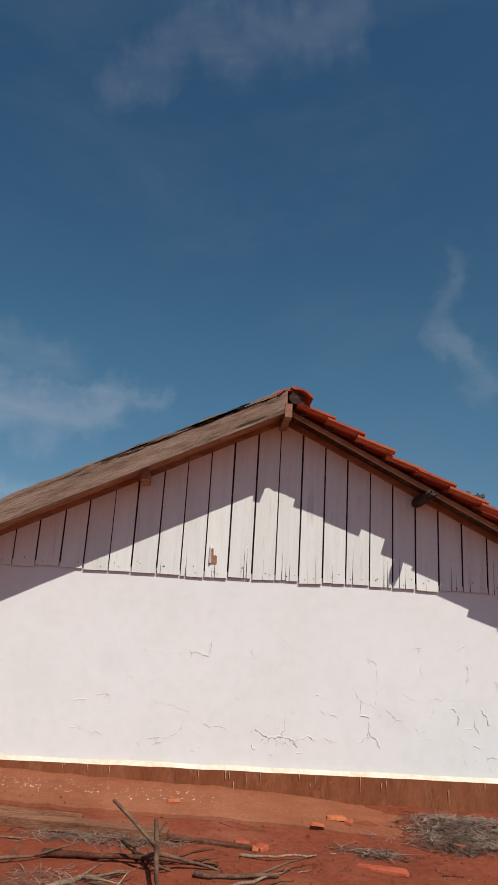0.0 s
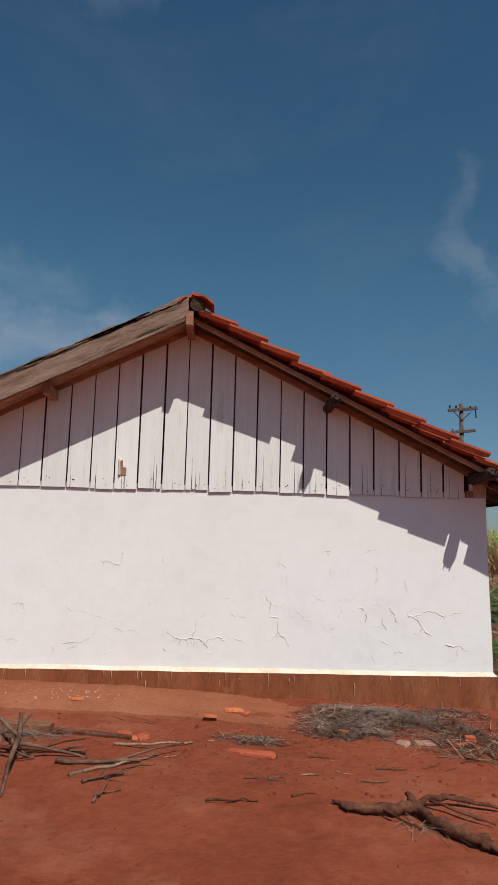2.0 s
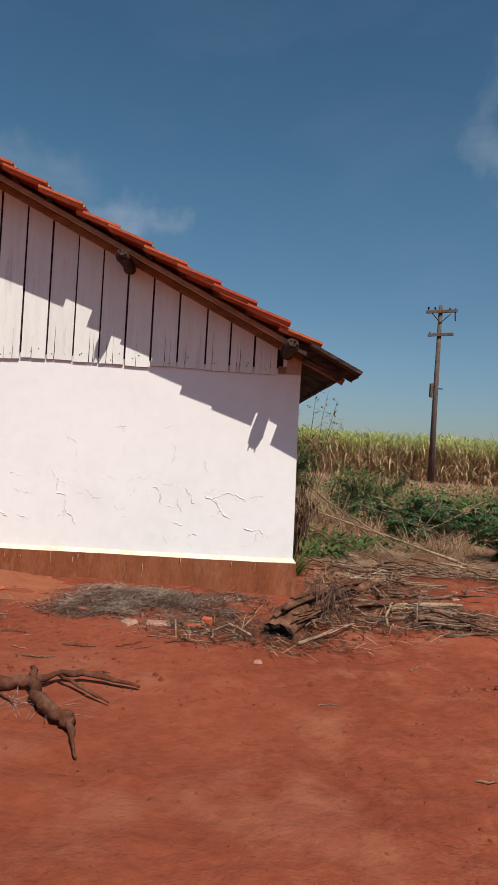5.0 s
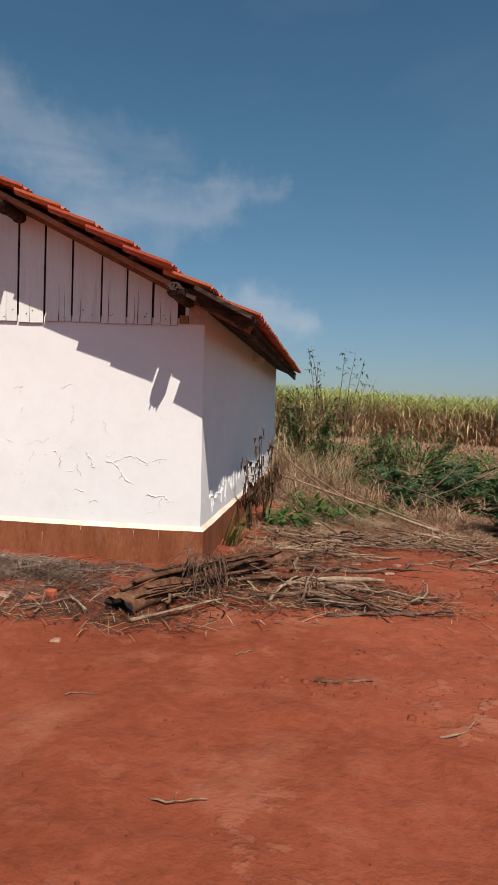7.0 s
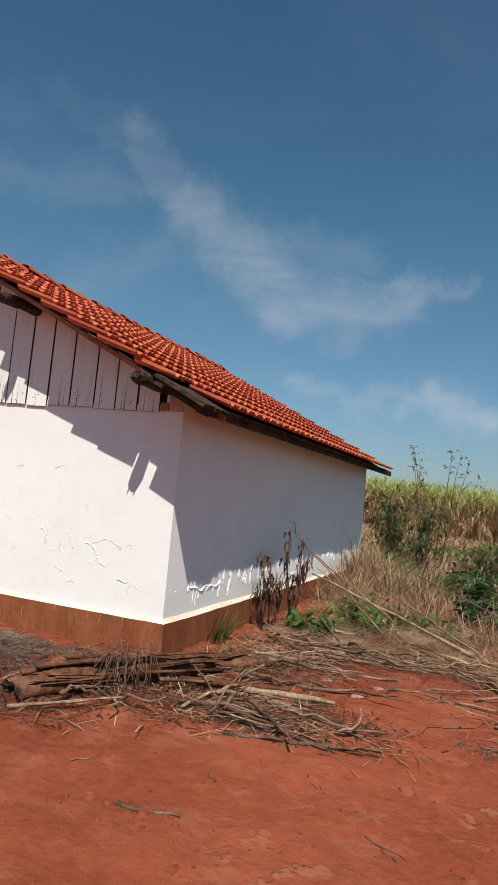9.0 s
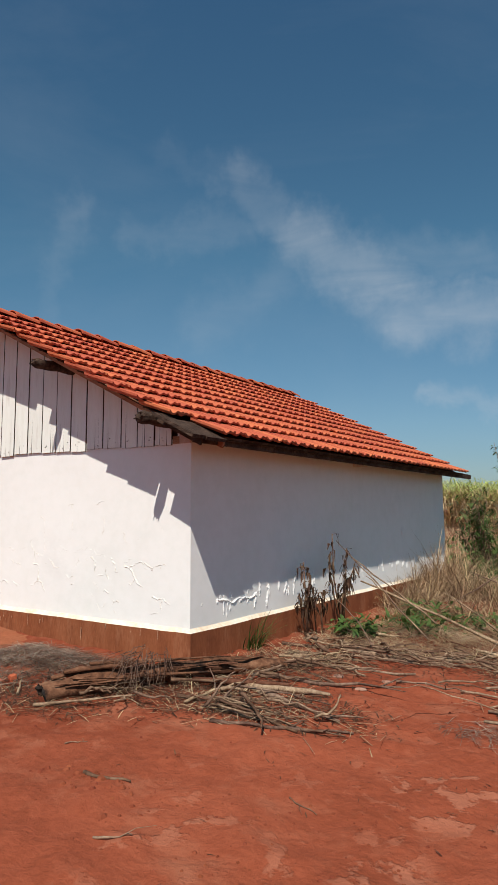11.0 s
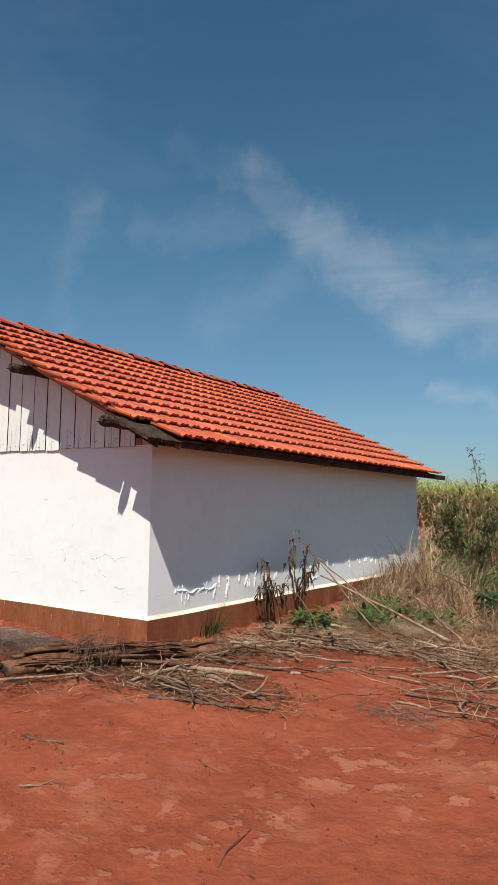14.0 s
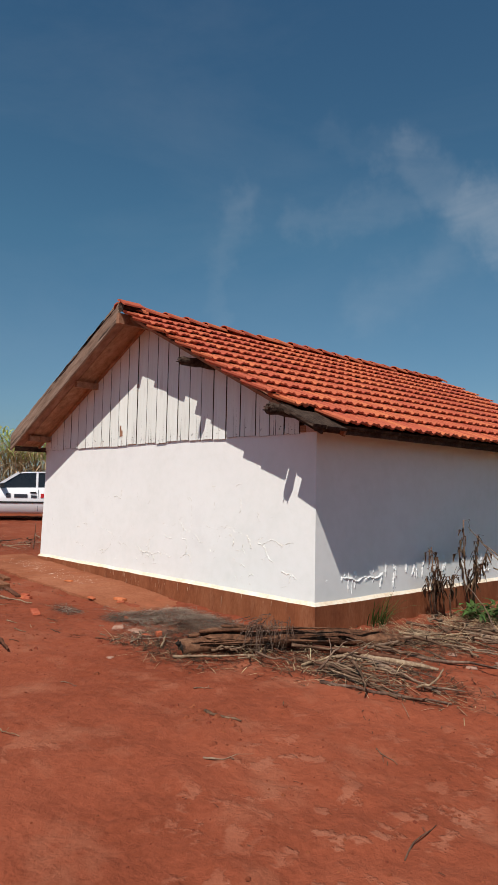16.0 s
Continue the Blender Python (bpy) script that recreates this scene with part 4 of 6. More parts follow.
def leafy_shrub(name, x, y, stems_at, leaf, mat, label, leaf_n=26, bare=0.35):
    """Slender stems that fork, with small drooping leaves towards their ends."""
    base = ground_z(x, y)
    bush = tagged(new(name), label=label, category="shrub")
    bush.location = (x, y, base)
    wood, spots, heads = Shape(), [], []
    for dx, dy, h in stems_at:
        a = Vector((dx * 0.2, dy * 0.2, -0.05))
        b = Vector((dx, dy, h))
        m1, m2 = a.lerp(b, 0.4) + Vector((rand(-.08, .08), rand(-.08, .08), 0)), a.lerp(b, 0.75) + Vector((rand(-.06, .06), rand(-.06, .06), 0))
        wood.tube([a, m1, m2, b], [0.013, 0.010, 0.007, 0.003], 5)
        path = [a, m1, m2, b]
        for k in range(leaf_n):
            t = bare + (1 - bare) * k / leaf_n
            seg = min(2, int(t * 3))
            p = path[seg].lerp(path[seg + 1], t * 3 - seg)
            d = Vector((rand(-1, 1), rand(-1, 1), rand(-.1, .8))).normalized() * rand(0.06, 0.32) * (1.1 - 0.5 * t)
            wood.tube([p, p + d], [0.003, 0.0015], 3)
            for j in range(3):
                spots.append(p + d * (0.5 + 0.25 * j))
                heads.append(math.atan2(d.y, d.x) + rand(-1.2, 1.2))
    n = len(spots)
    chunk = blades(np.array([tuple(p) for p in spots]), np.array(heads), uni(n, *leaf[0]), uni(n, -0.6, 0.7), uni(n, 0.2, 1.2), uni(n, *leaf[1]), 2, 0.1)
    part("woody_stem", wood, STICK, bush, smooth=True)
    part("foliage", from_arrays("foliage", [chunk], mat), None, bush)
    return bush


random.seed(34), np.random.seed(34)
spread = [(rand(-.85, 1.0), rand(-.8, .8), rand(.9, 1.75)) for _ in range(40)]
leafy_shrub("shrub", 3.95, 15.6, spread, ((0.09, 0.20), (0.03, 0.06)), WEED_GREEN, "tangled green shrub at the back corner of the house", 17, 0.12)
spread = [(rand(-.7, 1.0), rand(-.6, .6), rand(2.0, 2.75)) for _ in range(9)]
leafy_shrub("tall_weed", 4.5, 16.2, spread, ((0.07, 0.14), (0.03, 0.05)), WEED_GREEN, "tall sparse weed rising above the cane against the sky", 9, 0.5)
spread = [(rand(-.6, .6), rand(-.5, .5), rand(.5, 1.0)) for _ in range(14)]
leafy_shrub("shrub", 5.4, 14.9, spread, ((0.08, 0.16), (0.03, 0.05)), WEED_GREEN, "ragged green shrub in dry grass", 18, 0.2)
spread = [(rand(-1.2, 1.2), rand(-.6, .6), rand(.6, 1.2)) for _ in range(18)]
leafy_shrub("shrub", 6.6, 18.5, spread, ((0.10, 0.2), (0.03, 0.06)), WEED_GREEN, "ragged green shrub before the cane", 16, 0.2)


def dead_weed(x, y, stems_at, label):
    base = ground_z(x, y)
    weed = tagged(new("dead_weed"), label=label, category="weed", group="withered weeds by the side wall")
    weed.location = (x, y, base)
    wood, spots, heads = Shape(), [], []
    for dx, dy, h in stems_at:
        path = [Vector((rand(-.05, .05), rand(-.05, .05), -0.05)), Vector((dx * 0.5 + rand(-.04, .04), dy * 0.5, h * 0.5)), Vector((dx, dy, h))]
        if random.random() < 0.6:
            path.append(path[-1] + Vector((rand(-.12, .12), rand(-.1, .1), -rand(0.0, 0.12))))
        wood.tube(path, [0.012, 0.009, 0.006, 0.003][:len(path)], 5)
        for k in range(11):
            t = rand(0.25, 1.0)
            p = path[1].lerp(path[2], t)
            d = Vector((rand(-1, 1), rand(-1, 1), rand(-.3, .3))) * 0.07
            wood.tube([p, p + d], [0.003, 0.002], 3)
            spots += [p + d, p + d * 0.7]
            heads += [rand(0, 6.28), rand(0, 6.28)]
    n = len(spots)
    chunk = blades(np.array([tuple(p) for p in spots]), np.array(heads), uni(n, 0.06, 0.17), uni(n, -1.5, -0.7), uni(n, 0.0, 0.8), uni(n, 0.012, 0.034), 3, 0.2)
    part("woody_stem", wood, BARK, weed, smooth=True)
    part("foliage", from_arrays("foliage", [chunk], DEAD_LEAF), None, weed)


random.seed(35), np.random.seed(35)
dead_weed(3.60, 8.80, [(-.05, .05, .80), (.08, -.05, .62), (.02, .12, .55), (-.04, -.08, .45), (.1, .1, .5)], "withered brown weed with hanging dead leaves")
dead_weed(3.72, 9.42, [(-.10, .02, 1.12), (.05, .10, .95), (.16, -.14, .72), (-.04, -.2, .80), (.1, .25, .78), (.05, .0, .6)], "tall withered weed with hanging black leaves")
dead_weed(3.66, 9.05, [(.05, .05, .5), (-.05, -.1, .42)], "low withered weed by the wall")

# tuft of green grass at the foot of the side wall
random.seed(36), np.random.seed(36)
xy = np.column_stack([uni(46, 3.47, 3.62), uni(46, 7.72, 7.98)])
tagged(new("grass_tuft", from_arrays("grass_tuft", [blades(rooted(xy, -0.01), uni(46, -1.2, 1.2), uni(46, 0.22, 0.5), uni(46, 1.0, 1.5), uni(46, 0.2, 1.3), uni(46, 0.008, 0.016), 4)], WEED_GREEN)),
       label="tuft of green grass at the foot of the plinth", category="grass", kind="stuff")


# ---- logs, branches, sticks ----
def crooked(a, b, n, bend, sag=0.0):
    a, b = Vector(a), Vector(b)
    d = b - a
    side = d.cross(Vector((0, 0, 1))).normalized()
    ph, pts = rand(0, 6), []
    for i in range(n + 1):
        t = i / n
        k = math.sin(t * 3.1 + ph) - math.sin(ph) * (1 - t) - math.sin(3.1 + ph) * t
        pts.append(a + d * t + side * (bend * k + rand(-1, 1) * bend * 0.25 * (0 < i < n)) + Vector((0, 0, rand(-.3, .6) * bend * 0.4 * (0 < i < n) - sag * math.sin(math.pi * t))))
    return pts


def on_ground(x, y, lift):
    return (x, y, ground_z(x, y) + lift)


def stick(a, b, r, mat, label, group="", lift=None, bend=0.05, twigs=0, name="stick", cat="stick"):
    """A crooked stick between two spots of the ground; lift: heights of its ends over the soil."""
    la, lb = lift or (r * 0.8, r * 0.8)
    pts = crooked(on_ground(*a, la), on_ground(*b, lb), 7, bend)
    for p in pts:
        p.z = max(p.z, ground_z(p.x, p.y) + r * 0.4)
    s = Shape()
    s.tube(pts, [r * (1 - 0.55 * i / 7) * rand(0.85, 1.15) for i in range(8)], 6, 1.0, 0.35)
    for _ in range(twigs):
        i = random.randint(2, 6)
        p = pts[i]
        d = (pts[min(7, i + 1)] - pts[i - 1]).normalized()
        e = p + (d + Vector((rand(-.9, .9), rand(-.9, .9), rand(0.0, .5)))) * min(0.35, r * rand(7, 18))
        e.z = max(e.z, ground_z(e.x, e.y) + 0.004)
        s.tube([p, p.lerp(e, 0.55) + Vector((rand(-.02, .02), rand(-.02, .02), .01)), e], [r * 0.45, r * 0.35, r * 0.15], 5)
    ob = part(name, s, mat, None, label, smooth=True)
    return tagged(ob, category=cat, group=group)


random.seed(41)
# the long rotten log by the corner, hollow and charred at its end
def rotten_log():
    log = tagged(new("log"), label="rotten fallen log with a charred hollow end", category="log")
    pts = [Vector((3.16, 5.50, 0.125)), Vector((3.42, 6.08, 0.165)), Vector((3.68, 6.52, 0.175)), Vector((3.98, 6.98, 0.16)), Vector((4.22, 7.30, 0.13))]
    s = Shape()
    sides = 14
    fine = []
    for i in range(len(pts) - 1):
        for k in range(5):
            fine.append(pts[i].lerp(pts[i + 1], k / 5))
    fine.append(pts[-1])
    o = []
    for i, p in enumerate(fine):
        d = (fine[min(i + 1, len(fine) - 1)] - fine[max(i - 1, 0)]).normalized()
        sd = d.cross(Vector((0, 0, 1))).normalized()
        up = sd.cross(d)
        for k in range(sides):
            a = 2 * math.pi * k / sides
            r = (0.098 - 0.026 * i / len(fine)) * (1 + 0.42 * wobble(i * 0.16 + 3, math.cos(a) * 0.8, 1.6, 91) + 0.40 * wobble(i * 0.30, math.sin(a) * 1.8 + math.cos(a), 1.7, 93) + 0.22 * wobble(i * 0.5, math.sin(a) * 3 + 2 * math.cos(a), 2.6, 95))
            o.append(p + sd * math.cos(a) * r + up * math.sin(a) * r * 0.85)
    s.v = [tuple(p) for p in o]
    n = len(fine)
    s.f = [(i * sides + k, i * sides + (k + 1) % sides, (i + 1) * sides + (k + 1) % sides, (i + 1) * sides + k) for i in range(n - 1) for k in range(sides)]
    s.f.append(tuple((n - 1) * sides + k for k in range(sides)))
    part("trunk", s, LOG_WOOD, log, smooth=True)
    h = Shape()
    ring = [o[k] for k in range(sides)]
    c = sum(ring, Vector()) / sides
    inner = [c + (p - c) * (0.80 + 0.12 * math.sin(1.35 * k)) + Vector((-0.01, -0.025 * math.sin(2.3 * k), -0.01)) for k, p in enumerate(ring)]
    deep = [c + (p - c) * (0.34 + 0.1 * math.sin(2 * k)) + Vector((0.02, 0.045, -0.01)) for k, p in enumerate(ring)]
    h.add(ring + inner + deep, [(k, (k + 1) % sides, sides + (k + 1) % sides, sides + k) for k in range(sides)]
          + [(sides + k, sides + (k + 1) % sides, 2 * sides + (k + 1) % sides, 2 * sides + k) for k in range(sides)] + [tuple(range(2 * sides, 3 * sides))])
    part("hollow", h, CHARRED, log, "charred hollow end")
    for a, b, w in (((3.24, 5.55, .12), (3.66, 6.25, .16), .035), ((3.10, 5.62, .14), (3.38, 6.2, .18), .035), ((3.3, 5.85, .30), (3.95, 6.85, .26), .03), ((3.5, 5.95, .20), (4.05, 6.75, .18), .028), ((3.22, 5.66, .26), (3.55, 6.25, .28), .042), ((3.15, 5.60, .22), (3.42, 6.2, .25), .036), ((3.28, 5.72, .27), (3.75, 6.45, .29), .035)):
        part("splinter", Shape().tube(crooked(a, b, 5, .02), [w * .6, w, w * .8, w * .7, w * .5, w * .2], 7, 0.5, 0.5), LOG_WOOD, log, smooth=True)


    # loose strips of bark
    for _ in range(26):
        t, ang = rand(0.02, 0.85), rand(0.3, 2.9)
        p = pts[0].lerp(pts[-1], t) + Vector((0.085 * math.cos(ang), -0.05 * math.cos(ang), 0.075 * math.sin(ang) + 0.02))
        q = p + Vector((0.5, 0.8, rand(-.08, .08))).normalized() * rand(.12, .45)
        w = rand(.008, .02)
        part("splinter", Shape().tube(crooked(p, q, 4, .015), [w * .5, w, w * .9, w * .6, w * .2], 6, 0.5, 0.6), random.choice((LOG_WOOD, LOG_WOOD, RED_BARK)), log)
    roots = Shape()
    for _ in range(55):
        a = Vector((3.56 + rand(-.12, .14), 6.18 + rand(-.20, .22), 0.30 + rand(0, .10)))
        b = a + Vector((rand(-.10, .16), -rand(.0, .26), -rand(.16, .30)))
        c, e = rand(-.05, .05), rand(-.06, .03)
        roots.tube([a, a.lerp(b, .3) + Vector((c, e, .05)), a.lerp(b, .65) + Vector((c, e * .5, .03)), b], [.0032, .003, .0026, .0018], 4)
    part("root_tangle", roots, STICK, log, "grey dry roots over the log", smooth=True, kind="stuff")


rotten_log()
G = "cut branches heaped beside the house"
for a, b, r in (((2.98, 5.42), (2.80, 5.60), .012), ((3.30, 5.32), (3.62, 5.72), .013), ((3.36, 5.38), (3.80, 5.85), .010), ((2.62, 5.34), (2.86, 5.62), .010), ((2.70, 5.28), (2.70, 5.42), .010)):
    stick(a, b, r, STICK, "pale split stick beside the log", G, (0.015, 0.05), .015)
for a, b, r, tw in (((4.50, 5.84), (5.40, 6.20), .014, 1), ((4.42, 6.05), (5.38, 6.12), .012, 2), ((4.3, 6.3), (5.1, 5.98), .018, 2), ((4.45, 6.55), (5.25, 6.30), .024, 1), ((4.0, 6.6), (4.95, 6.75), .035, 0),
                    ((3.95, 6.15), (4.9, 6.55), .020, 1), ((4.2, 6.9), (5.3, 7.3), .018, 2), ((4.0, 7.2), (5.2, 7.9), .022, 2), ((3.7, 7.5), (4.8, 7.1), .018, 2), ((3.9, 7.9), (5.3, 8.3), .02, 2),
                    ((4.3, 8.3), (5.9, 8.6), .02, 2), ((3.65, 8.2), (4.9, 8.9), .018, 2), ((4.6, 8.7), (6.3, 9.0), .022, 2), ((5.2, 8.9), (6.6, 8.5), .018, 3), ((3.8, 7.0), (4.4, 7.9), .02, 1), ((4.4, 7.5), (4.1, 8.6), .016, 2)):
    stick(a, b, r, random.choice((STICK, STICK, BARK)), "crooked bare branch in a heap on red soil", G, None, .07, tw, "branch", "branch")
def heap_sticks(n, x0, x1, y0, y1, lo, hi, turn):
    for _ in range(n):
        x, y, ang, L = rand(x0, x1), rand(y0, y1), rand(*turn), rand(lo, hi)
        bx, by = x + L * math.cos(ang), y + L * math.sin(ang)
        if bx < 3.55 or by < 5.75:
            continue
        stick((x, y), (bx, by), rand(.004, .017), random.choice((STICK, STICK, BARK, BARK, RED_BARK)), "thin bare stick in a heap on red soil", G, (rand(.0, .12), rand(.0, .08)), rand(.03, .12), random.choice((0, 0, 1)))


heap_sticks(34, 3.75, 4.6, 6.7, 8.4, .25, .9, (-1.0, 2.4))
heap_sticks(40, 3.9, 6.4, 8.3, 9.2, .25, .9, (-1.3, 1.3))
heap_sticks(9, 4.05, 4.9, 5.95, 6.5, .25, .8, (-0.9, 1.3))
# a fan of sticks that spreads from one spot, and a dark straight timber beside it
for k in range(9):
    ang, L = -.25 + .13 * k + rand(-.05, .05), rand(.45, .85)
    stick((4.36 + rand(-.06, .06), 6.08 + rand(-.06, .06)), (4.36 + L * math.cos(ang), 6.08 + L * math.sin(ang) * .55), rand(.006, .012), random.choice((STICK, STICK, BARK)), "pale bare stick spread in a fan on red soil", G, (rand(.03, .09), .012), .05, random.choice((0, 1)))
stick((3.86, 6.46), (4.62, 6.70), .030, RED_BARK, "dark straight timber among cut branches", G, (.05, .05), .008)
for a, b, c in (((4.30, 6.02), (4.42, 6.25), .22), ((4.38, 6.10), (4.52, 6.36), .18), ((5.10, 6.22), (5.20, 6.42), .16)):
    stick(a, b, .011, STICK, "curled pale stick standing up from the heap", G, (.02, c), .09)
heap_sticks(20, 3.2, 3.9, 5.3, 6.3, .2, .6, (-0.6, 2.4))
# thicker pale sticks strewn along the edge of the weeds
for k in range(9):
    x, y, L, ang = 3.8 + .34 * k + rand(-.2, .2), 8.35 + rand(-.35, .5), rand(.5, 1.2), rand(-.7, .8)
    stick((x, y), (x + L * math.cos(ang), y + L * math.sin(ang)), rand(.008, .016), random.choice((STICK, STICK, BARK)), "crooked pale stick lying across the litter", "thick sticks along the weeds", (rand(.02, .10), rand(.01, .08)), rand(.10, .22), random.choice((1, 2)))
# long poles that lean out of the weeds
for a, b, r, la, lb, tw in (((5.74, 9.10), (3.85, 9.75), .020, .10, .55, 1), ((4.95, 9.25), (3.80, 9.6), .012, .25, .85, 1), ((4.9, 9.1), (3.62, 9.55), .010, .12, 1.05, 0), ((4.6, 8.35), (3.75, 9.2), .010, .10, .40, 1),
                            ((5.9, 9.2), (4.5, 11.0), .014, .05, .35, 2), ((6.2, 10.8), (4.7, 11.4), .012, .15, .6, 2), ((7.2, 12.2), (5.6, 11.0), .012, .7, .1, 2), ((6.6, 12.4), (5.5, 10.6), .011, .75, .1, 1), ((5.0, 12.8), (4.4, 11.0), .01, .6, .1, 1)):
    stick(a, b, r, STICK, "long bare pole leaning out of the weeds", "long poles leaning in the weeds", (la, lb), .05, tw, "pole", "pole")
def fine_bow(a, b, rise):
    """Nine points of a bow between two spots of the ground."""
    return [Vector(on_ground(a[0] + (b[0] - a[0]) * t, a[1] + (b[1] - a[1]) * t, .01 + rise * math.sin(math.pi * t ** .7))) for t in (k / 8 for k in range(9))]


# the tangle at the end of the heap
for _ in range(30):
    cx, cy = 7.1 + rand(-.9, .9), 7.5 + rand(-.6, .9)
    ang, L = rand(-1.0, 1.0) + (3.14 if random.random() < .5 else 0), rand(0.4, 1.3)
    stick((cx, cy), (cx + L * math.cos(ang), cy + L * math.sin(ang) * .8), rand(.003, .010), random.choice((STICK, STICK, BARK)), "bare twig in a loose tangle on red soil", "tangle of bare twigs", (rand(.01, .08), rand(.02, .42)), .20, random.choice((0, 1, 1, 2)))
for a, b in (((6.05, 6.9), (6.9, 7.1)), ((6.0, 7.2), (7.2, 7.45)), ((5.7, 7.55), (6.2, 7.62)), ((5.2, 7.45), (5.75, 7.5)), ((6.55, 7.0), (6.4, 7.5))):
    stick(a, b, .011, STICK, "bare twig on red soil", "tangle of bare twigs", (.02, .03), .06, 2)

for a, b, r, lift in (((5.83, 7.80), (7.10, 8.80), .012, (.03, .16)), ((5.45, 7.76), (5.90, 7.96), .010, (.01, .02)), ((6.00, 7.30), (6.40, 7.62), .007, (.02, .03)), ((6.75, 7.20), (6.75, 8.15), .010, (.02, .20)), ((6.3, 7.5), (7.6, 8.0), .010, (.05, .22)), ((6.5, 7.9), (7.4, 7.2), .008, (.20, .03))):
    stick(a, b, r, STICK, "long pale stick lying over the tangle", "tangle of bare twigs", lift, .07, 2)
arch = Shape()
arch.tube(fine_bow((6.52, 8.30), (6.95, 9.0), .34), [.011] * 5 + [.009] * 4, 6, 1.0, 0.3)
tagged(part("branch", arch, STICK, None, "bare branch bowed over the tangle of twigs", smooth=True), category="branch", group="tangle of bare twigs")

# forked branch standing among the sticks
def forked_branch():
    br = Shape()
    k = Vector((-.59, 4.75, .36))
    foot = Vector((-.51, 4.17, ground_z(-.51, 4.17)))
    br.tube(crooked(foot, k, 6, .02), [0.0101, 0.0115, 0.0130, 0.0144, 0.0158, 0.0166, 0.0173], 8, 1.0, 0.4)
    br.tube(crooked(k, (-.88, 4.76, .61), 6, .025), [0.0151, 0.0137, 0.0122, 0.0115, 0.0108, 0.0101, 0.0086], 8, 1.0, 0.4)
    br.tube(crooked(k - Vector((0, 0, .03)), (-.17, 4.92, .19), 6, .02), [0.0144, 0.0137, 0.0130, 0.0122, 0.0108, 0.0094, 0.0058], 8, 1.0, 0.4)
    br.tube(crooked(k, (-.61, 4.84, .49), 3, .008), [0.0158, 0.0158, 0.0151, 0.0144], 8, 1.0, 0.4)
    br.tube(crooked(k + Vector((.0, .03, .05)), (-.54, 4.85, .49), 3, .008), [0.0094, 0.0079, 0.0072, 0.0058], 6, 1.0, 0.4)
    br.tube(crooked(k - Vector((0, 0, .03)), (-.78, 5.05, .19), 4, .02), [0.0130, 0.0115, 0.0101, 0.0079, 0.0058], 6, 1.0, 0.4)
    br.tube(crooked(k - Vector((0, 0, .09)), (-.46, 4.85, .19), 4, .015), [0.0072, 0.0065, 0.0058, 0.0050, 0.0036], 6, 1.0, 0.4)
    tagged(part("forked_branch", br, BARK, None, "grey-brown forked branch propped up on the soil", smooth=True), category="branch")


forked_branch()
for a, b, r, m, tw in (((-1.30, 4.88), (-.20, 4.95), .024, RED_BARK, 2), ((-.35, 4.78), (.18, 4.86), .022, BARK, 1), ((-.22, 4.55), (.28, 5.05), .012, STICK, 1), ((-1.15, 4.35), (-.75, 4.75), .02, STICK, 3),
                       ((-1.3, 4.3), (-.7, 4.5), .012, STICK, 2), ((-.85, 5.3), (-.5, 4.8), .014, BARK, 2), ((-.05, 5.2), (.5, 5.35), .012, STICK, 0), ((-.12, 4.45), (.1, 4.62), .012, BARK, 2),
                       ((.0, 4.15), (.12, 4.4), .010, BARK, 1), ((.85, 4.62), (1.12, 4.58), .005, STICK, 0), ((.62, 4.22), (.92, 4.25), .008, RED_BARK, 0),
                       ((-2.2, 4.6), (-1.2, 4.9), .018, BARK, 3), ((-2.5, 5.0), (-1.5, 5.2), .014, STICK, 2)):
    stick(a, b, r, m, "crooked dry branch on red soil", "loose branches in the yard", None, .05, tw, "branch", "branch")


# planks lying along the apron
def plank(a, b, w, h, mat, label):
    s = Shape()
    za, zb = ground_z(*a) + h / 2, ground_z(*b) + h / 2
    s.bar((*a, za), (*b, zb), w, h)
    ob = part("plank", s, mat, None, label, bevel=0.006)
    tagged(ob, category="plank", group="old planks beside the apron")


OLD_PLANK = material("old_plank", [(0.11, 0.042, 0.022), (0.20, 0.085, 0.045), (0.29, 0.145, 0.082)], 0.9, 3, 24, 0.6, 16, (1, 6, 6), spec=0.12)
plank((-3.2, 5.62), (-.55, 5.46), .13, .07, OLD_PLANK, "old soil-stained timber plank on the ground")
plank((-2.9, 5.80), (-1.2, 5.76), .10, .04, OLD_PLANK, "thin soil-stained plank on the ground")
plank((-1.0, 5.55), (.05, 5.38), .06, .03, RED_BARK, "narrow dark plank half buried in soil")

# dry branch alone in the yard
def fine_path(pts, n=4, jit=0.006):
    out = []
    for i in range(len(pts) - 1):
        for k in range(n):
            p = pts[i].lerp(pts[i + 1], k / n)
            out.append(p + Vector((rand(-jit, jit), rand(-jit, jit), rand(-jit, jit) * 0.7)) if k or i else p)
    return out + [pts[-1]]


def fine_radii(r, n=4):
    return [r[i] + (r[i + 1] - r[i]) * k / n for i in range(len(r) - 1) for k in range(n)] + [r[-1]]


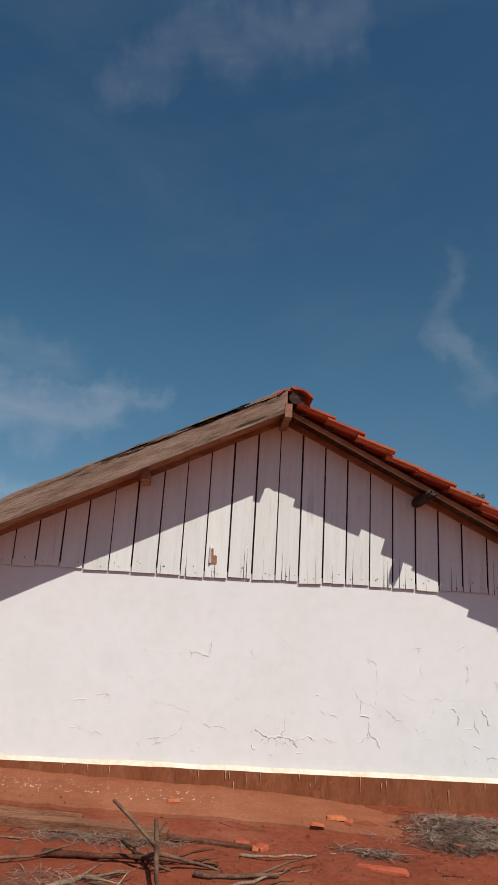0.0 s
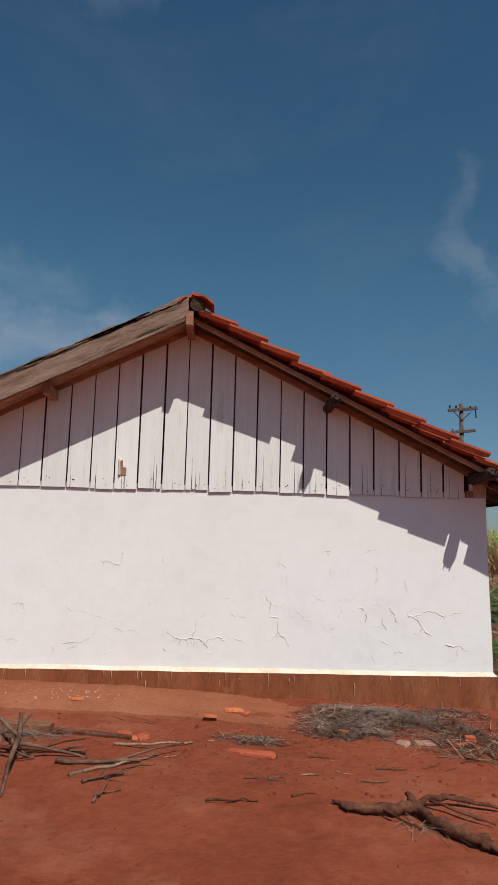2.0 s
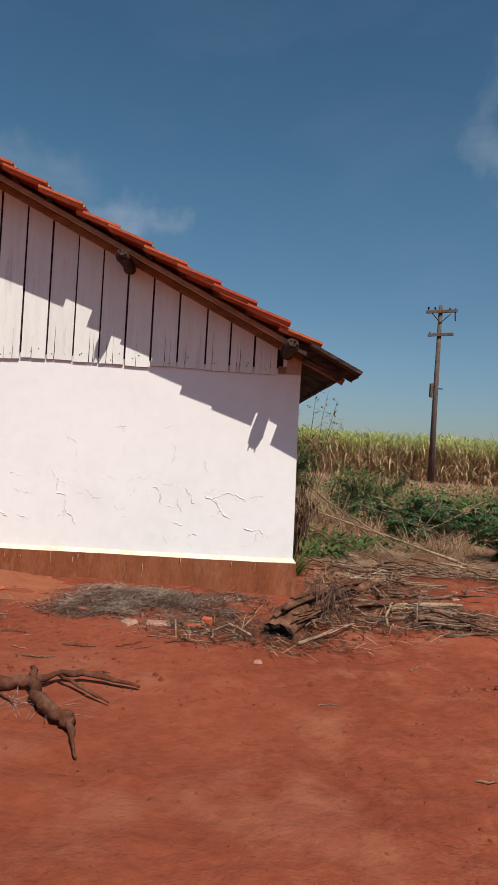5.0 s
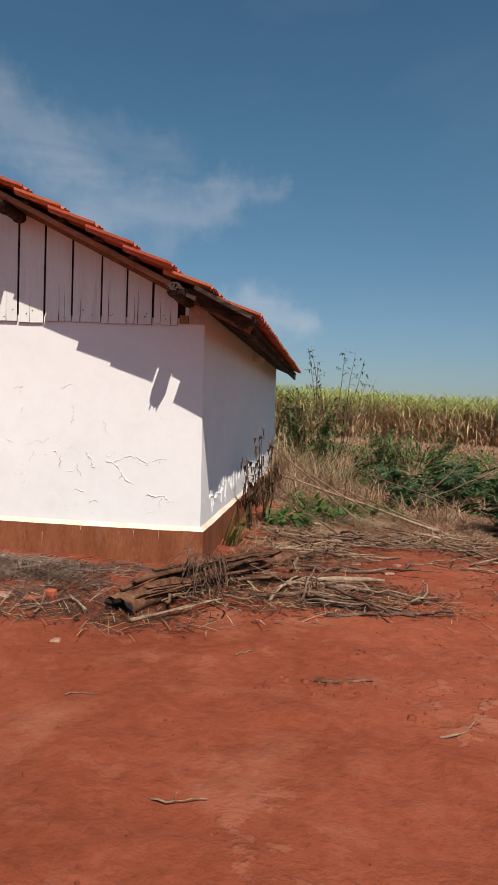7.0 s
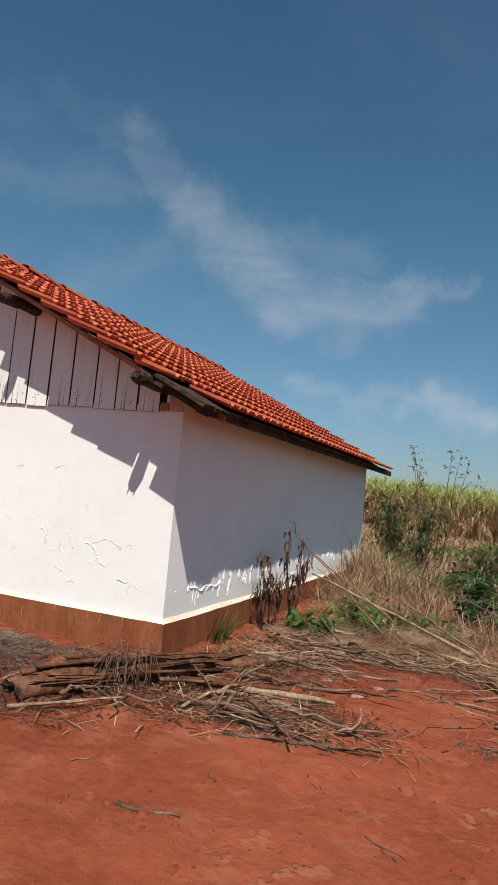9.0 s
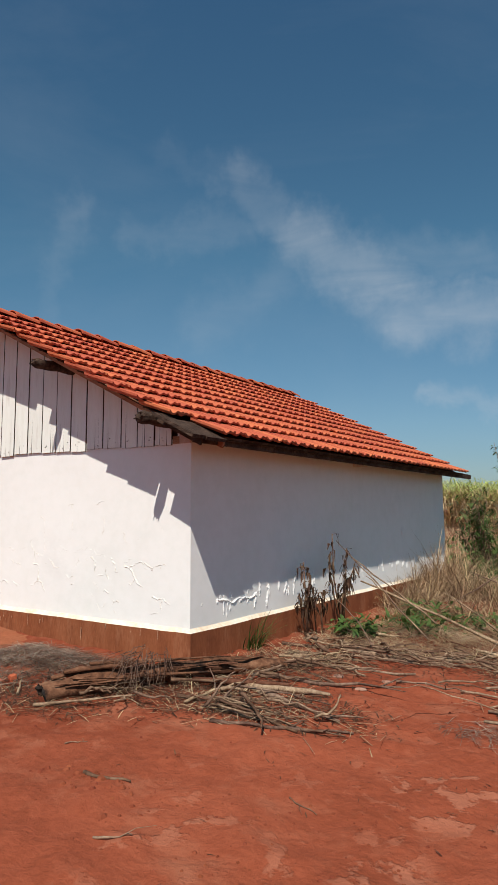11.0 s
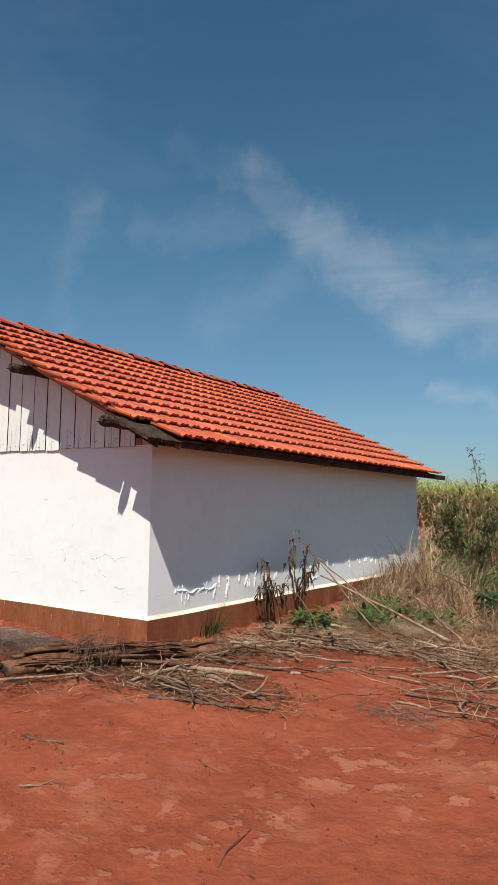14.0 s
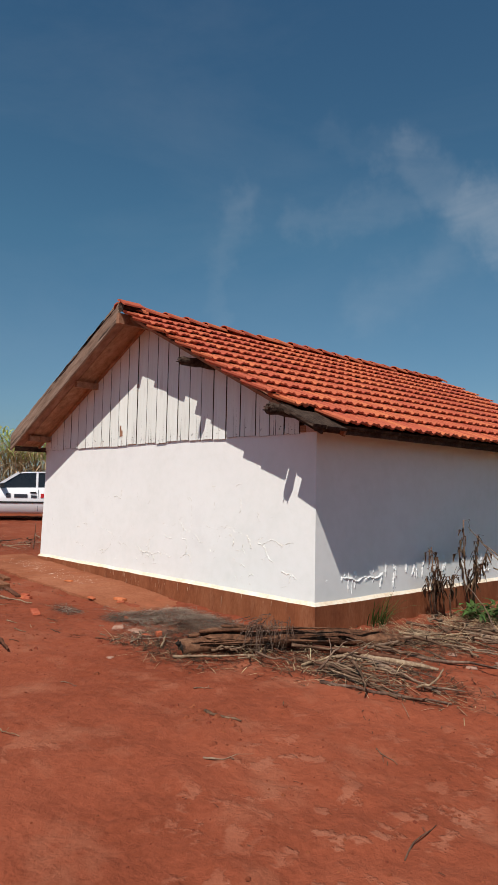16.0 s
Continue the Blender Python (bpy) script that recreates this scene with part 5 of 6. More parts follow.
def yard_branch():
    random.seed(42)
    br = Shape()
    P = lambda x, y, l: Vector(on_ground(x, y, l))
    for pts, r in (([P(1.38, 4.17, .02), P(1.52, 4.16, .03), P(1.66, 4.16, .035), P(1.80, 4.17, .04), P(1.90, 3.98, .04), P(2.02, 3.84, .035), P(2.10, 3.78, .03)], [.020, .024, .028, .034, .028, .025, .021]),
                   ([P(2.08, 3.80, .03), P(2.13, 3.66, .015), P(2.17, 3.55, .01)], [.014, .010, .006]),
                   ([P(1.80, 4.17, .04), P(1.92, 4.30, .055), P(2.06, 4.33, .05), P(2.34, 4.30, .025)], [.020, .017, .014, .007]),
                   ([P(1.92, 4.28, .05), P(2.06, 4.18, .04), P(2.22, 4.06, .02)], [.010, .008, .004]),
                   ([P(1.80, 4.18, .05), P(1.78, 4.26, .09)], [.024, .010]), ([P(1.42, 4.19, .02), P(1.34, 4.22, .02)], [.018, .008]),
                   ([P(1.60, 4.16, .04), P(1.66, 4.05, .02), P(1.78, 3.95, .012)], [.009, .007, .004])):
        br.tube(fine_path(pts), [1.12 * q for q in fine_radii(r)], 9, 1.0, 0.9)
    tagged(part("branch", br, RED_BARK, None, "thick broken branch with a fork, alone on red soil", smooth=True), category="branch")


yard_branch()
# twigs scattered over the yard
random.seed(43)
for x, y, ang, L, r in ((6.28, 4.36, 1.75, .34, .0045), (4.45, 4.75, .2, .30, .012), (5.0, 4.3, .5, .18, .006), (3.3, 4.3, .4, .15, .004),
                        (5.5, 5.2, -.3, .2, .005), (4.0, 5.0, .8, .14, .004), (3.9, 3.6, .2, .2, .004), (2.5, 5.3, -1.0, .22, .008)):
    stick((x, y), (x + L * math.cos(ang), y + L * math.sin(ang)), r, random.choice((BARK, STICK)), "small dry twig on bare red soil", "twigs scattered in the yard", None, .03, random.choice((0, 1)), "twig", "twig")


# ---- straw on the soil ----
def straw(name, regions, mat, label, lo=0.08, hi=0.30, w=(0.003, 0.007), rise=(-0.05, 0.25)):
    chunks = []
    for cx, cy, rx, ry, k, lift in regions:
        ang, rad = uni(k, 0, 6.283), np.sqrt(uni(k, 0, 1)) * (1 + 0.25 * np.sin(3 * uni(k, 0, 6.283)))
        xy = np.column_stack([cx + rx * rad * np.cos(ang), cy + ry * rad * np.sin(ang)])
        xy = xy[~((xy[:, 0] > -2.9) & (xy[:, 0] < 3.47) & (xy[:, 1] > 6.9))]
        n = len(xy)
        edge = np.clip(1 - ((xy[:, 0] - cx) / rx) ** 2 - ((xy[:, 1] - cy) / ry) ** 2, 0, 1)
        root = rooted(xy, 0.006)
        root[:, 2] += edge * lift * uni(n, 0.2, 1.0)
        chunks.append(blades(root, uni(n, 0, 6.283), uni(n, lo, hi), uni(n, *rise), uni(n, 0.0, 0.4), uni(n, *w), 2, 0.5))
    tagged(new(name, from_arrays(name, chunks, mat)), label=label, category="straw", kind="stuff")


random.seed(44), np.random.seed(44)
straw("straw_heap", ((2.05, 6.38, .62, .36, 1250, .08), (1.75, 5.92, .36, .26, 480, .05), (2.60, 6.1, .35, .4, 300, .03), (2.7, 6.65, .5, .2, 230, .03), (2.5, 5.6, .5, .2, 140, .02), (.95, 5.55, .26, .10, 110, .02), (1.2, 6.0, .4, .2, 40, .0)),
      GREY_STRAW, "heap of grey dry straw at the foot of the wall", 0.08, 0.24, (0.004, 0.008), (-0.15, 0.15))
# dead leaf litter; its dark colour also stands in for shade between straws
straw("dead_leaves", ((2.05, 6.38, .66, .38, 1100, .04), (1.75, 5.92, .40, .28, 450, .03), (2.60, 6.1, .4, .4, 400, .02), (2.7, 6.65, .5, .2, 300, .02), (.95, 5.55, .28, .12, 120, .01)),
      DEAD_LEAF, "dead leaves under the straw heap, dark for the shaded gaps too", 0.03, 0.10, (0.005, 0.014), (-0.1, 0.3))
straw("straw_litter", ((3.0, 5.5, .75, .40, 160, .01), (3.9, 6.2, .8, .5, 220, .02), (4.6, 6.3, .9, .4, 240, .02), (4.1, 7.5, .6, .8, 600, .05), (5.2, 8.8, 1.3, .4, 1100, .06), (6.9, 7.6, 1.0, .8, 420, .04),
                       (6.1, 9.1, 1.1, .4, 700, .06), (8.0, 9.2, 1.2, 1.0, 1200, .08), (4.6, 9.6, 1.0, .7, 2200, .10), (5.8, 10.2, 1.4, .8, 2600, .10), (4.4, 11.0, .8, .8, 1500, .10), (7.5, 11.0, 1.6, 1.0, 2200, .10), (4.2, 8.8, .7, .5, 900, .06)),
      DRY_GRASS, "brown straw litter under the cut branches", 0.08, 0.34, (0.003, 0.009), (-0.15, 0.35))
straw("leaf_litter", ((3.0, 5.5, .7, .35, 1500, .01), (3.9, 6.2, .8, .5, 1700, .02), (4.6, 6.4, .9, .45, 1500, .02), (4.2, 7.4, .8, .8, 1800, .04), (5.2, 8.4, 1.2, .6, 1500, .04), (6.9, 7.5, .9, .6, 700, .02), (2.6, 6.0, .7, .5, 500, .01)),
      DEAD_LEAF, "dark dead leaf litter under the cut branches", 0.02, 0.09, (0.003, 0.011), (-0.1, 0.5))
straw("straw_litter", ((-1.0, 5.32, .55, .09, 420, .03), (-1.1, 4.45, .4, .25, 220, .02), (-4.6, 7.9, 1.2, .8, 900, .06), (-3.6, 5.2, 1.2, .5, 500, .03), (1.85, 4.0, .2, .06, 40, .0), (6.1, 6.75, .30, .14, 170, .02)),
      GREY_STRAW, "thin grey straw among branches", 0.07, 0.24, (0.003, 0.006), (-0.1, 0.2))
# dry twigs across the far side of the yard
random.seed(45)
for _ in range(26):
    x, y = -4.8 + rand(-1.3, 1.3), 7.7 + rand(-.8, .9)
    ang, L = rand(0, 3.1), rand(0.4, 1.2)
    stick((x, y), (min(-3.1, x + L * math.cos(ang)), y + L * math.sin(ang)), rand(.006, .016), random.choice((STICK, BARK)), "dry branch in a heap beyond the house", "branches beyond the house", (rand(.01, .15), rand(.01, .1)), .06, 1, "branch", "branch")
stick((-4.4, 7.6), (-4.38, 7.62), .012, BARK, "thin upright stake beyond the house", "", (-.05, .5), .004)

# ---- flaking paint and cracks of the walls ----
def crack(name, pts, w, parent, axis):
    """A lifted ridge of paint along a wandering line. axis: 0 for the front wall (x, z), 1 for the side wall (y, z)."""
    s = Shape()
    rows = []
    for i, (u, z) in enumerate(pts):
        du, dz = (pts[min(i + 1, len(pts) - 1)][k] - pts[max(i - 1, 0)][k] for k in (0, 1))
        m = math.hypot(du, dz) or 1
        nu, nz = -dz / m, du / m
        if nz < 0:
            nu, nz = -nu, -nz
        ww = w * (1.0 if 0 < i < len(pts) - 1 else 0.3) * rand(0.6, 1.3)
        lift = min(0.012, 0.95 * ww)
        base = 0.022 * (1 - smooth_step(0.3, 1.9, z)) - 0.001
        rows.append([(u - nu * ww, z - nz * ww, base + 0.001), (u - nu * ww * 0.2, z - nz * ww * 0.2, base + lift), (u + nu * ww * 1.3, z + nz * ww * 1.3, base)])
    for r in rows:
        for u, z, d in r:
            s.v.append((u, Y0 - d, z) if axis == 0 else (X1 + d, u, z))
    for i in range(len(rows) - 1):
        for k in range(2):
            s.f.append((3 * i + k, 3 * i + k + 1, 3 * i + k + 4, 3 * i + k + 3))
    for i in range(len(rows) - 1):
        s.f.append((3 * i, 3 * i + 2, 3 * i + 5, 3 * i + 3))
    part(name, s, PLASTER if axis else CRACKED, parent)


def wander(u, z, heading, length, step=0.022):
    pts = [(u, z)]
    while length > 0:
        a = heading + rand(-1.0, 1.0)
        u, z = u + step * math.cos(a), z + step * math.sin(a)
        pts.append((u, z))
        length -= step
    return pts


def vein(w, *stops):
    """A crack of the front wall that wanders from stop to stop (x, z)."""
    for (u0, z0), (u1, z1) in zip(stops, stops[1:]):
        n = max(2, int(math.hypot(u1 - u0, z1 - z0) / 0.02))
        pts, off = [(u0, z0)], 0.0
        for k in range(1, n):
            off = 0.55 * off + rand(-.017, .017)
            t = k / n
            pts.append((u0 + (u1 - u0) * t - off * (z1 - z0) / (n * .02), z0 + (z1 - z0) * t + off * (u1 - u0) / (n * .02)))
        crack("paint_crack", pts + [(u1, z1)], 0.92 * w, front_wall, 0)
        # bits of paint lifted beside the line
        if n > 4:
            u, z = random.choice(pts[1:])
            crack("paint_flake", wander(u, z, rand(-2.4, -.6), rand(.02, .06), .014), w * rand(.5, .9), front_wall, 0)


random.seed(51)
# the branching crack by the middle of the wall
vein(.0065, (1.12, 1.13), (1.16, 1.06), (1.16, .93), (1.26, .87), (1.27, .73), (1.33, .70), (1.37, .62))
vein(.0050, (1.24, 1.46), (1.33, 1.36), (1.33, 1.00), (1.19, 1.02))
vein(.0050, (1.27, .73), (1.19, .67), (1.12, .68))
vein(.0030, (1.33, 1.09), (1.55, 1.07), (1.80, 1.07), (2.05, 1.10), (2.30, 1.02))
vein(.0070, (1.42, .98), (1.50, .90), (1.60, .90))
vein(.0045, (1.60, 1.15), (1.64, 1.08))
vein(.0045, (1.88, 1.02), (1.85, .90))
vein(.0065, (1.70, .82), (1.76, .78), (1.83, .80))
# the long low line of lifted paint
vein(.0080, (.17, .77), (.20, .72), (.33, .68), (.44, .67), (.53, .66))
vein(.0060, (.42, .69), (.44, .80), (.46, .86))
vein(.0065, (.55, .62), (.60, .68), (.72, .70))
vein(.0050, (.80, .69), (.95, .68))
vein(.0060, (.53, .66), (.55, .58))
vein(.0070, (.13, .60), (.17, .56))
for k in range(6):
    vein(.0050, (.36 + .035 * k, .665), (.36 + .035 * k + rand(-.01, .01), .665 - rand(.02, .09)))
# towards the shaded end
vein(.0050, (-.86, .96), (-.72, .92), (-.60, .91), (-.45, .86))
vein(.0040, (-.60, .91), (-.52, .84), (-.35, .84), (-.22, .87))
vein(.0050, (-.35, .76), (-.25, .74), (-.18, .77), (-.10, .72))
vein(.0040, (-.50, .80), (-.58, .68), (-.65, .63), (-.85, .62))
vein(.0050, (-1.38, .96), (-1.30, .99), (-1.22, .92), (-1.27, .89))
vein(.0045, (-1.58, .92), (-1.46, .92))
vein(.0060, (-.52, 1.42), (-.40, 1.39), (-.32, 1.38), (-.31, 1.52))
vein(.0035, (-.98, 1.41), (-.70, 1.39), (-.55, 1.37))
vein(.0040, (.08, 1.48), (.11, 1.40), (.13, 1.34))
vein(.0040, (.36, 1.60), (.37, 1.55), (.43, 1.56))
vein(.0040, (.34, 1.33), (.42, 1.37))
vein(.0045, (-.05, 1.00), (.02, .98), (.06, .96))
vein(.0045, (.72, 1.06), (.78, 1.07), (.84, 1.04))
vein(.0050, (.77, .94), (.85, .92), (.95, .90), (.96, .85))
vein(.0035, (.48, .91), (.55, .90))
vein(.0035, (-1.60, .70), (-1.45, .67), (-1.25, .62))
# towards the sunny corner
vein(.0060, (2.22, 1.42), (2.24, 1.34), (2.23, 1.25))
vein(.0035, (1.76, 1.40), (1.77, 1.28))
vein(.0045, (1.68, 1.56), (1.78, 1.57))
vein(.0045, (2.12, 1.57), (2.24, 1.59))
vein(.0070, (2.05, 1.01), (2.13, .99), (2.14, .86))
vein(.0070, (2.36, 1.02), (2.42, .94), (2.46, .88))
vein(.0065, (2.27, .68), (2.36, .67))
vein(.0080, (2.55, .96), (2.62, .92), (2.72, .82), (2.80, .76))
vein(.0060, (2.62, .92), (2.70, .98), (2.95, .97), (3.12, .98))
vein(.0060, (2.30, .92), (2.34, .80))
vein(.0070, (2.92, .66), (3.05, .66), (3.12, .63))
vein(.0050, (3.05, .66), (3.06, .56))
vein(.0050, (2.52, 1.30), (2.55, 1.18))
vein(.0050, (2.40, .60), (2.50, .58))
vein(.0040, (2.95, 1.36), (3.08, 1.28))
for _ in range(40):
    crack("paint_crack", wander(rand(-2.6, 3.2), 0.5 + 0.75 * rand(0, 1) ** 1.6, rand(-.8, .8), rand(.03, .12)), rand(.002, .004), front_wall, 0)
# peeling foot of the side wall: a ragged lip with thin runs of paint hanging from it
random.seed(52)


def peel(y, z, length, w, lean=-1.75):
    """One strip of loosened paint that hangs down, a little askew."""
    pts, n = [(y, z)], max(3, int(length / 0.02))
    for _ in range(n):
        a = lean + rand(-.35, .35)
        y, z = y + 0.02 * math.cos(a), z + 0.02 * math.sin(a)
        pts.append((y, z))
    crack("paint_flake", pts, w, side_wall, 1)


y, z = 7.40, .635
lip = [(y, z)]
while y < 8.10:
    y, z = y + rand(.015, .03), z + rand(-.012, .015)
    lip.append((y, z))
crack("paint_flake", lip, .011, side_wall, 1)
for k in range(11):
    u, w = lip[random.randrange(len(lip))]
    peel(u, w + rand(0, .02), rand(.05, .19), rand(.006, .011))
for k in range(5):
    u, w = lip[random.randrange(len(lip))]
    peel(u + .05, w + rand(.05, .10), rand(.05, .12), rand(.006, .010), rand(-2.3, -1.2))
y = 8.15
while y < 12.9:
    z = .64 + .02 * math.sin(5 * y) + .022 * (y - 7.3)
    for k in range(random.choice((1, 2, 2, 3))):
        peel(y + rand(-.06, .06), z + rand(-.03, .09), rand(.07, .20), rand(.008, .018), rand(-1.9, -1.4))
    y += rand(.12, .34)
crack("paint_flake", wander(7.15, .64, -1.5, .08), .006, side_wall, 1)
crack("paint_flake", wander(10.15, .50, .1, .4, .05), .012, side_wall, 1)
# a raised plaster patch stands in for a spot of sun on the wall
patch = Shape()
ring = [(12.31, 1.23), (12.38, 1.17), (12.42, 1.22), (12.45, 1.14), (12.47, 1.05), (12.40, 1.10), (12.36, 1.06), (12.33, 1.13)]
patch.add([(X1 + 0.016, y, z) for y, z in ring] + [(X1 + 0.008, y, z) for y, z in ring], [tuple(range(8))] + [(k, 8 + k, 8 + (k + 1) % 8, (k + 1) % 8) for k in range(8)])
part("bare_patch", patch, PLASTER, side_wall, "raised plaster patch standing in for a spot of sun")
# short rafter end let into the side wall
part("beam_end", Shape().box(X1 - 0.05, X1 + 0.16, 10.58, 10.70, 2.10, 2.15), CREAM, house, "pale stub of a beam under the eave")

# knot hole and lifted paint in one board
hole = Shape()
hole.add([(-.385, 6.973, 2.26), (-.315, 6.973, 2.265), (-.318, 6.973, 2.345), (-.352, 6.973, 2.35), (-.358, 6.973, 2.42), (-.388, 6.973, 2.41),
          (-.385, 6.985, 2.26), (-.315, 6.985, 2.265), (-.318, 6.985, 2.345), (-.352, 6.985, 2.35), (-.358, 6.985, 2.42), (-.388, 6.985, 2.41)],
         [tuple(range(6))] + [(k, 6 + k, 6 + (k + 1) % 6, (k + 1) % 6) for k in range(6)])
part("broken_knot", hole, BROWN_WOOD, gable_cladding, "bare grey wood where the paint has come off")
part("lifted_splinter", Shape().hexa([(-.395, 6.965, 2.27), (-.375, 6.950, 2.27), (-.372, 6.968, 2.27), (-.392, 6.976, 2.27), (-.393, 6.960, 2.44), (-.384, 6.956, 2.43), (-.382, 6.966, 2.45), (-.39, 6.973, 2.45)]), BOARD_PAINT, gable_cladding)

# ---- apron, bricks, stones, chips ----
def apron_top(x):
    drop = smooth_step(0.2, 1.5, x)
    front = 6.02 + 0.05 * wobble(x, 0, 1.3, 61) + 0.04 * (x + 1) / 3
    return max(ground_z(x, front) + 0.030 * (1 - drop) - 0.02 * drop, lie(x, 6.5) + 0.018 - 0.05 * drop)


def apron():
    s = Shape()
    n = 60
    for i in range(n + 1):
        x = -3.4 + 4.9 * i / n
        front = 6.02 + 0.05 * wobble(x, 0, 1.3, 61) + 0.04 * (x + 1) / 3
        drop = smooth_step(0.2, 1.5, x)
        z0 = ground_z(x, front)
        zt = max(z0 + 0.030 * (1 - drop) - 0.02 * drop, lie(x, 6.5) + 0.018 - 0.05 * drop)
        s.v += [(x, front - 0.012, z0 - 0.06), (x, front, zt - 0.006), (x, front + 0.03, zt), (x, 6.5, zt + 0.012 + 0.005 * wobble(x, 1, 3, 63)), (x, 6.99, zt + 0.02)]
    for i in range(n):
        for k in range(4):
            s.f.append((5 * i + k, 5 * i + 5 + k, 5 * i + 6 + k, 5 * i + 1 + k))
    tagged(part("apron", s, APRON, None, "dusty cement apron along the foot of the wall", smooth=False, kind="structure"), category="pavement")


apron()


def shard(name, x, y, size, turn, mat, label, cat, group="", tilt=0.0):
    """An irregular broken piece: a box with jittered corners, chamfered."""
    a, b, c = size
    z = ground_z(x, y)
    if -3.4 < x < 1.0 and y > 6.0:
        z = max(z, apron_top(x) + 0.014)
    s = Shape()
    ring = [(-a, -b), (a, -b * rand(.6, 1)), (a * rand(.7, 1.1), b), (-a * rand(.7, 1), b * rand(.7, 1.1))]
    s.hexa([(px, py, 0) for px, py in ring] + [(px * rand(.8, .98), py * rand(.75, .98), c * rand(.75, 1.1)) for px, py in ring])
    ob = part(name, s, mat, None, label, bevel=min(size) * 0.12)
    ob.matrix_basis = pose(x, y, z - 0.004, tilt, rand(-4, 4), turn)
    tagged(ob, category=cat, group=group)


random.seed(53)
B = "broken roof tile pieces on the soil"
for x, y, sz, t in ((.90, 5.20, (.20, .045, .03), -20), (.02, 5.43, (.12, .04, .02), 10), (.12, 5.46, (.05, .05, .035), 40), (.82, 6.33, (.09, .05, .03), 5), (.92, 6.27, (.05, .04, .02), 60), (-.02, 5.50, (.06, .03, .03), 20),
                    (2.57, 5.58, (.09, .035, .03), 15), (2.66, 5.62, (.03, .05, .05), 70), (1.72, 5.86, (.07, .035, .04), -35), (-.55, 6.35, (.06, .03, .02), 20), (.62, 6.05, (.06, .03, .02), 0), (-2.6, 4.9, (.09, .06, .03), 30), (-2.45, 5.0, (.05, .04, .03), 80)):
    shard("tile_fragment", x, y, sz, t, BRICK, "broken piece of orange clay tile on red soil", "tile", B)
for x, y, sz, t in ((2.30, 5.62, (.10, .06, .022), 10), (2.10, 5.52, (.06, .05, .025), 50), (5.02, 7.15, (.05, .035, .02), 20), (5.12, 7.45, (.045, .03, .02), 60), (4.75, 7.3, (.04, .03, .02), 0), (3.0, 4.9, (.03, .025, .015), 0)):
    shard("stone", x, y, sz, t, STONE, "dusty flat stone half sunk in red soil", "stone", "stones by the heap")


def crumbs(name, spots, size, mat, label, cat, flat=0.4):
    s = Shape()
    for x, y in spots:
        r = rand(*size)
        z = ground_z(x, y)
        if -3.4 < x < 1.0 and y > 6.05:
            z = max(z, apron_top(x) + 0.014)
        a = rand(0, 6.28)
        pts = [(x + r * rand(.6, 1) * math.cos(a + k * 1.257), y + r * rand(.6, 1) * math.sin(a + k * 1.257), z - 0.003) for k in range(5)]
        top = (x + rand(-.3, .3) * r, y + rand(-.3, .3) * r, z + r * flat)
        mid = [(px * .45 + x * .55, py * .45 + y * .55, z + r * flat * rand(.7, 1)) for px, py, _ in pts]
        s.add(pts + mid, [(k, (k + 1) % 5, 5 + (k + 1) % 5, 5 + k) for k in range(5)] + [(5, 6, 7, 8, 9)])
    tagged(new(name, s.mesh(name, mat)), label=label, category=cat, kind="stuff")


random.seed(54)
spots = [(rand(-2.6, -.2) - .15 * abs(random.gauss(0, 1)), 6.3 + .62 * rand(0, 1) ** .7) for _ in range(330)]
crumbs("paint_chips", spots, (.005, .013), CHIP, "white paint chips fallen on the apron", "paint chips", 0.25)
spots = [(random.gauss(4.5, .25), random.gauss(4.72, .07)) for _ in range(50)] + [(rand(-2, 9), rand(2.6, 6.2)) for _ in range(900)] + [(random.gauss(6.3, .8), random.gauss(4.8, .5)) for _ in range(300)]
spots += [(random.gauss(5.6, .4), random.gauss(7.3, .3)) for _ in range(160)]
spots += [(rand(-1.2, 3.2), rand(4.2, 5.9)) for _ in range(420)]
crumbs("soil_clods", spots, (.005, .018), CLOD, "small clods of dry red soil", "clods", 0.4)
crumbs("soil_clods", [(4.5 + .42 * math.cos(k * .35) * rand(.6, 1.1), 4.68 + .12 * math.sin(k * .35) * rand(.5, 1.2)) for k in range(18)], (.012, .03), CLOD, "broken crust of red soil", "clods", 0.5)
crumbs("soil_clods", [(4.52, 4.71), (4.60, 4.73), (4.40, 4.76), (4.9, 4.45), (3.3, 4.6)], (.035, .055), CLOD, "larger clods of dry red soil", "clods", 0.35)
random.seed(55), np.random.seed(55)
straw("yard_litter", ((3.0, 4.6, 4.2, 1.6, 45, 0), (.6, 6.2, 2.2, .5, 160, 0), (.6, 5.1, 1.6, .5, 260, 0), (6, 6.0, 2.0, .8, 90, 0)), DEAD_LEAF, "bits of dead leaf and twig on the soil", 0.015, 0.06, (0.003, 0.008), (0.0, 0.3))


random.seed(56)
for _ in range(26):
    x, y, ang, L = rand(-1.4, 2.4), rand(4.3, 5.95), rand(-.7, .7), rand(.06, .24)
    stick((x, y), (x + L * math.cos(ang), y + L * math.sin(ang)), rand(.003, .007), random.choice((RED_BARK, BARK, STICK)), "short dark bit of stick on red soil", "bits of stick before the gable", None, .02, random.choice((0, 0, 1)), "twig", "twig")
crumbs("soil_clods", [(rand(-1.0, 2.6), rand(4.4, 5.9)) for _ in range(60)], (.018, .035), CLOD, "lumps of dry red soil before the gable", "clods", 0.5)


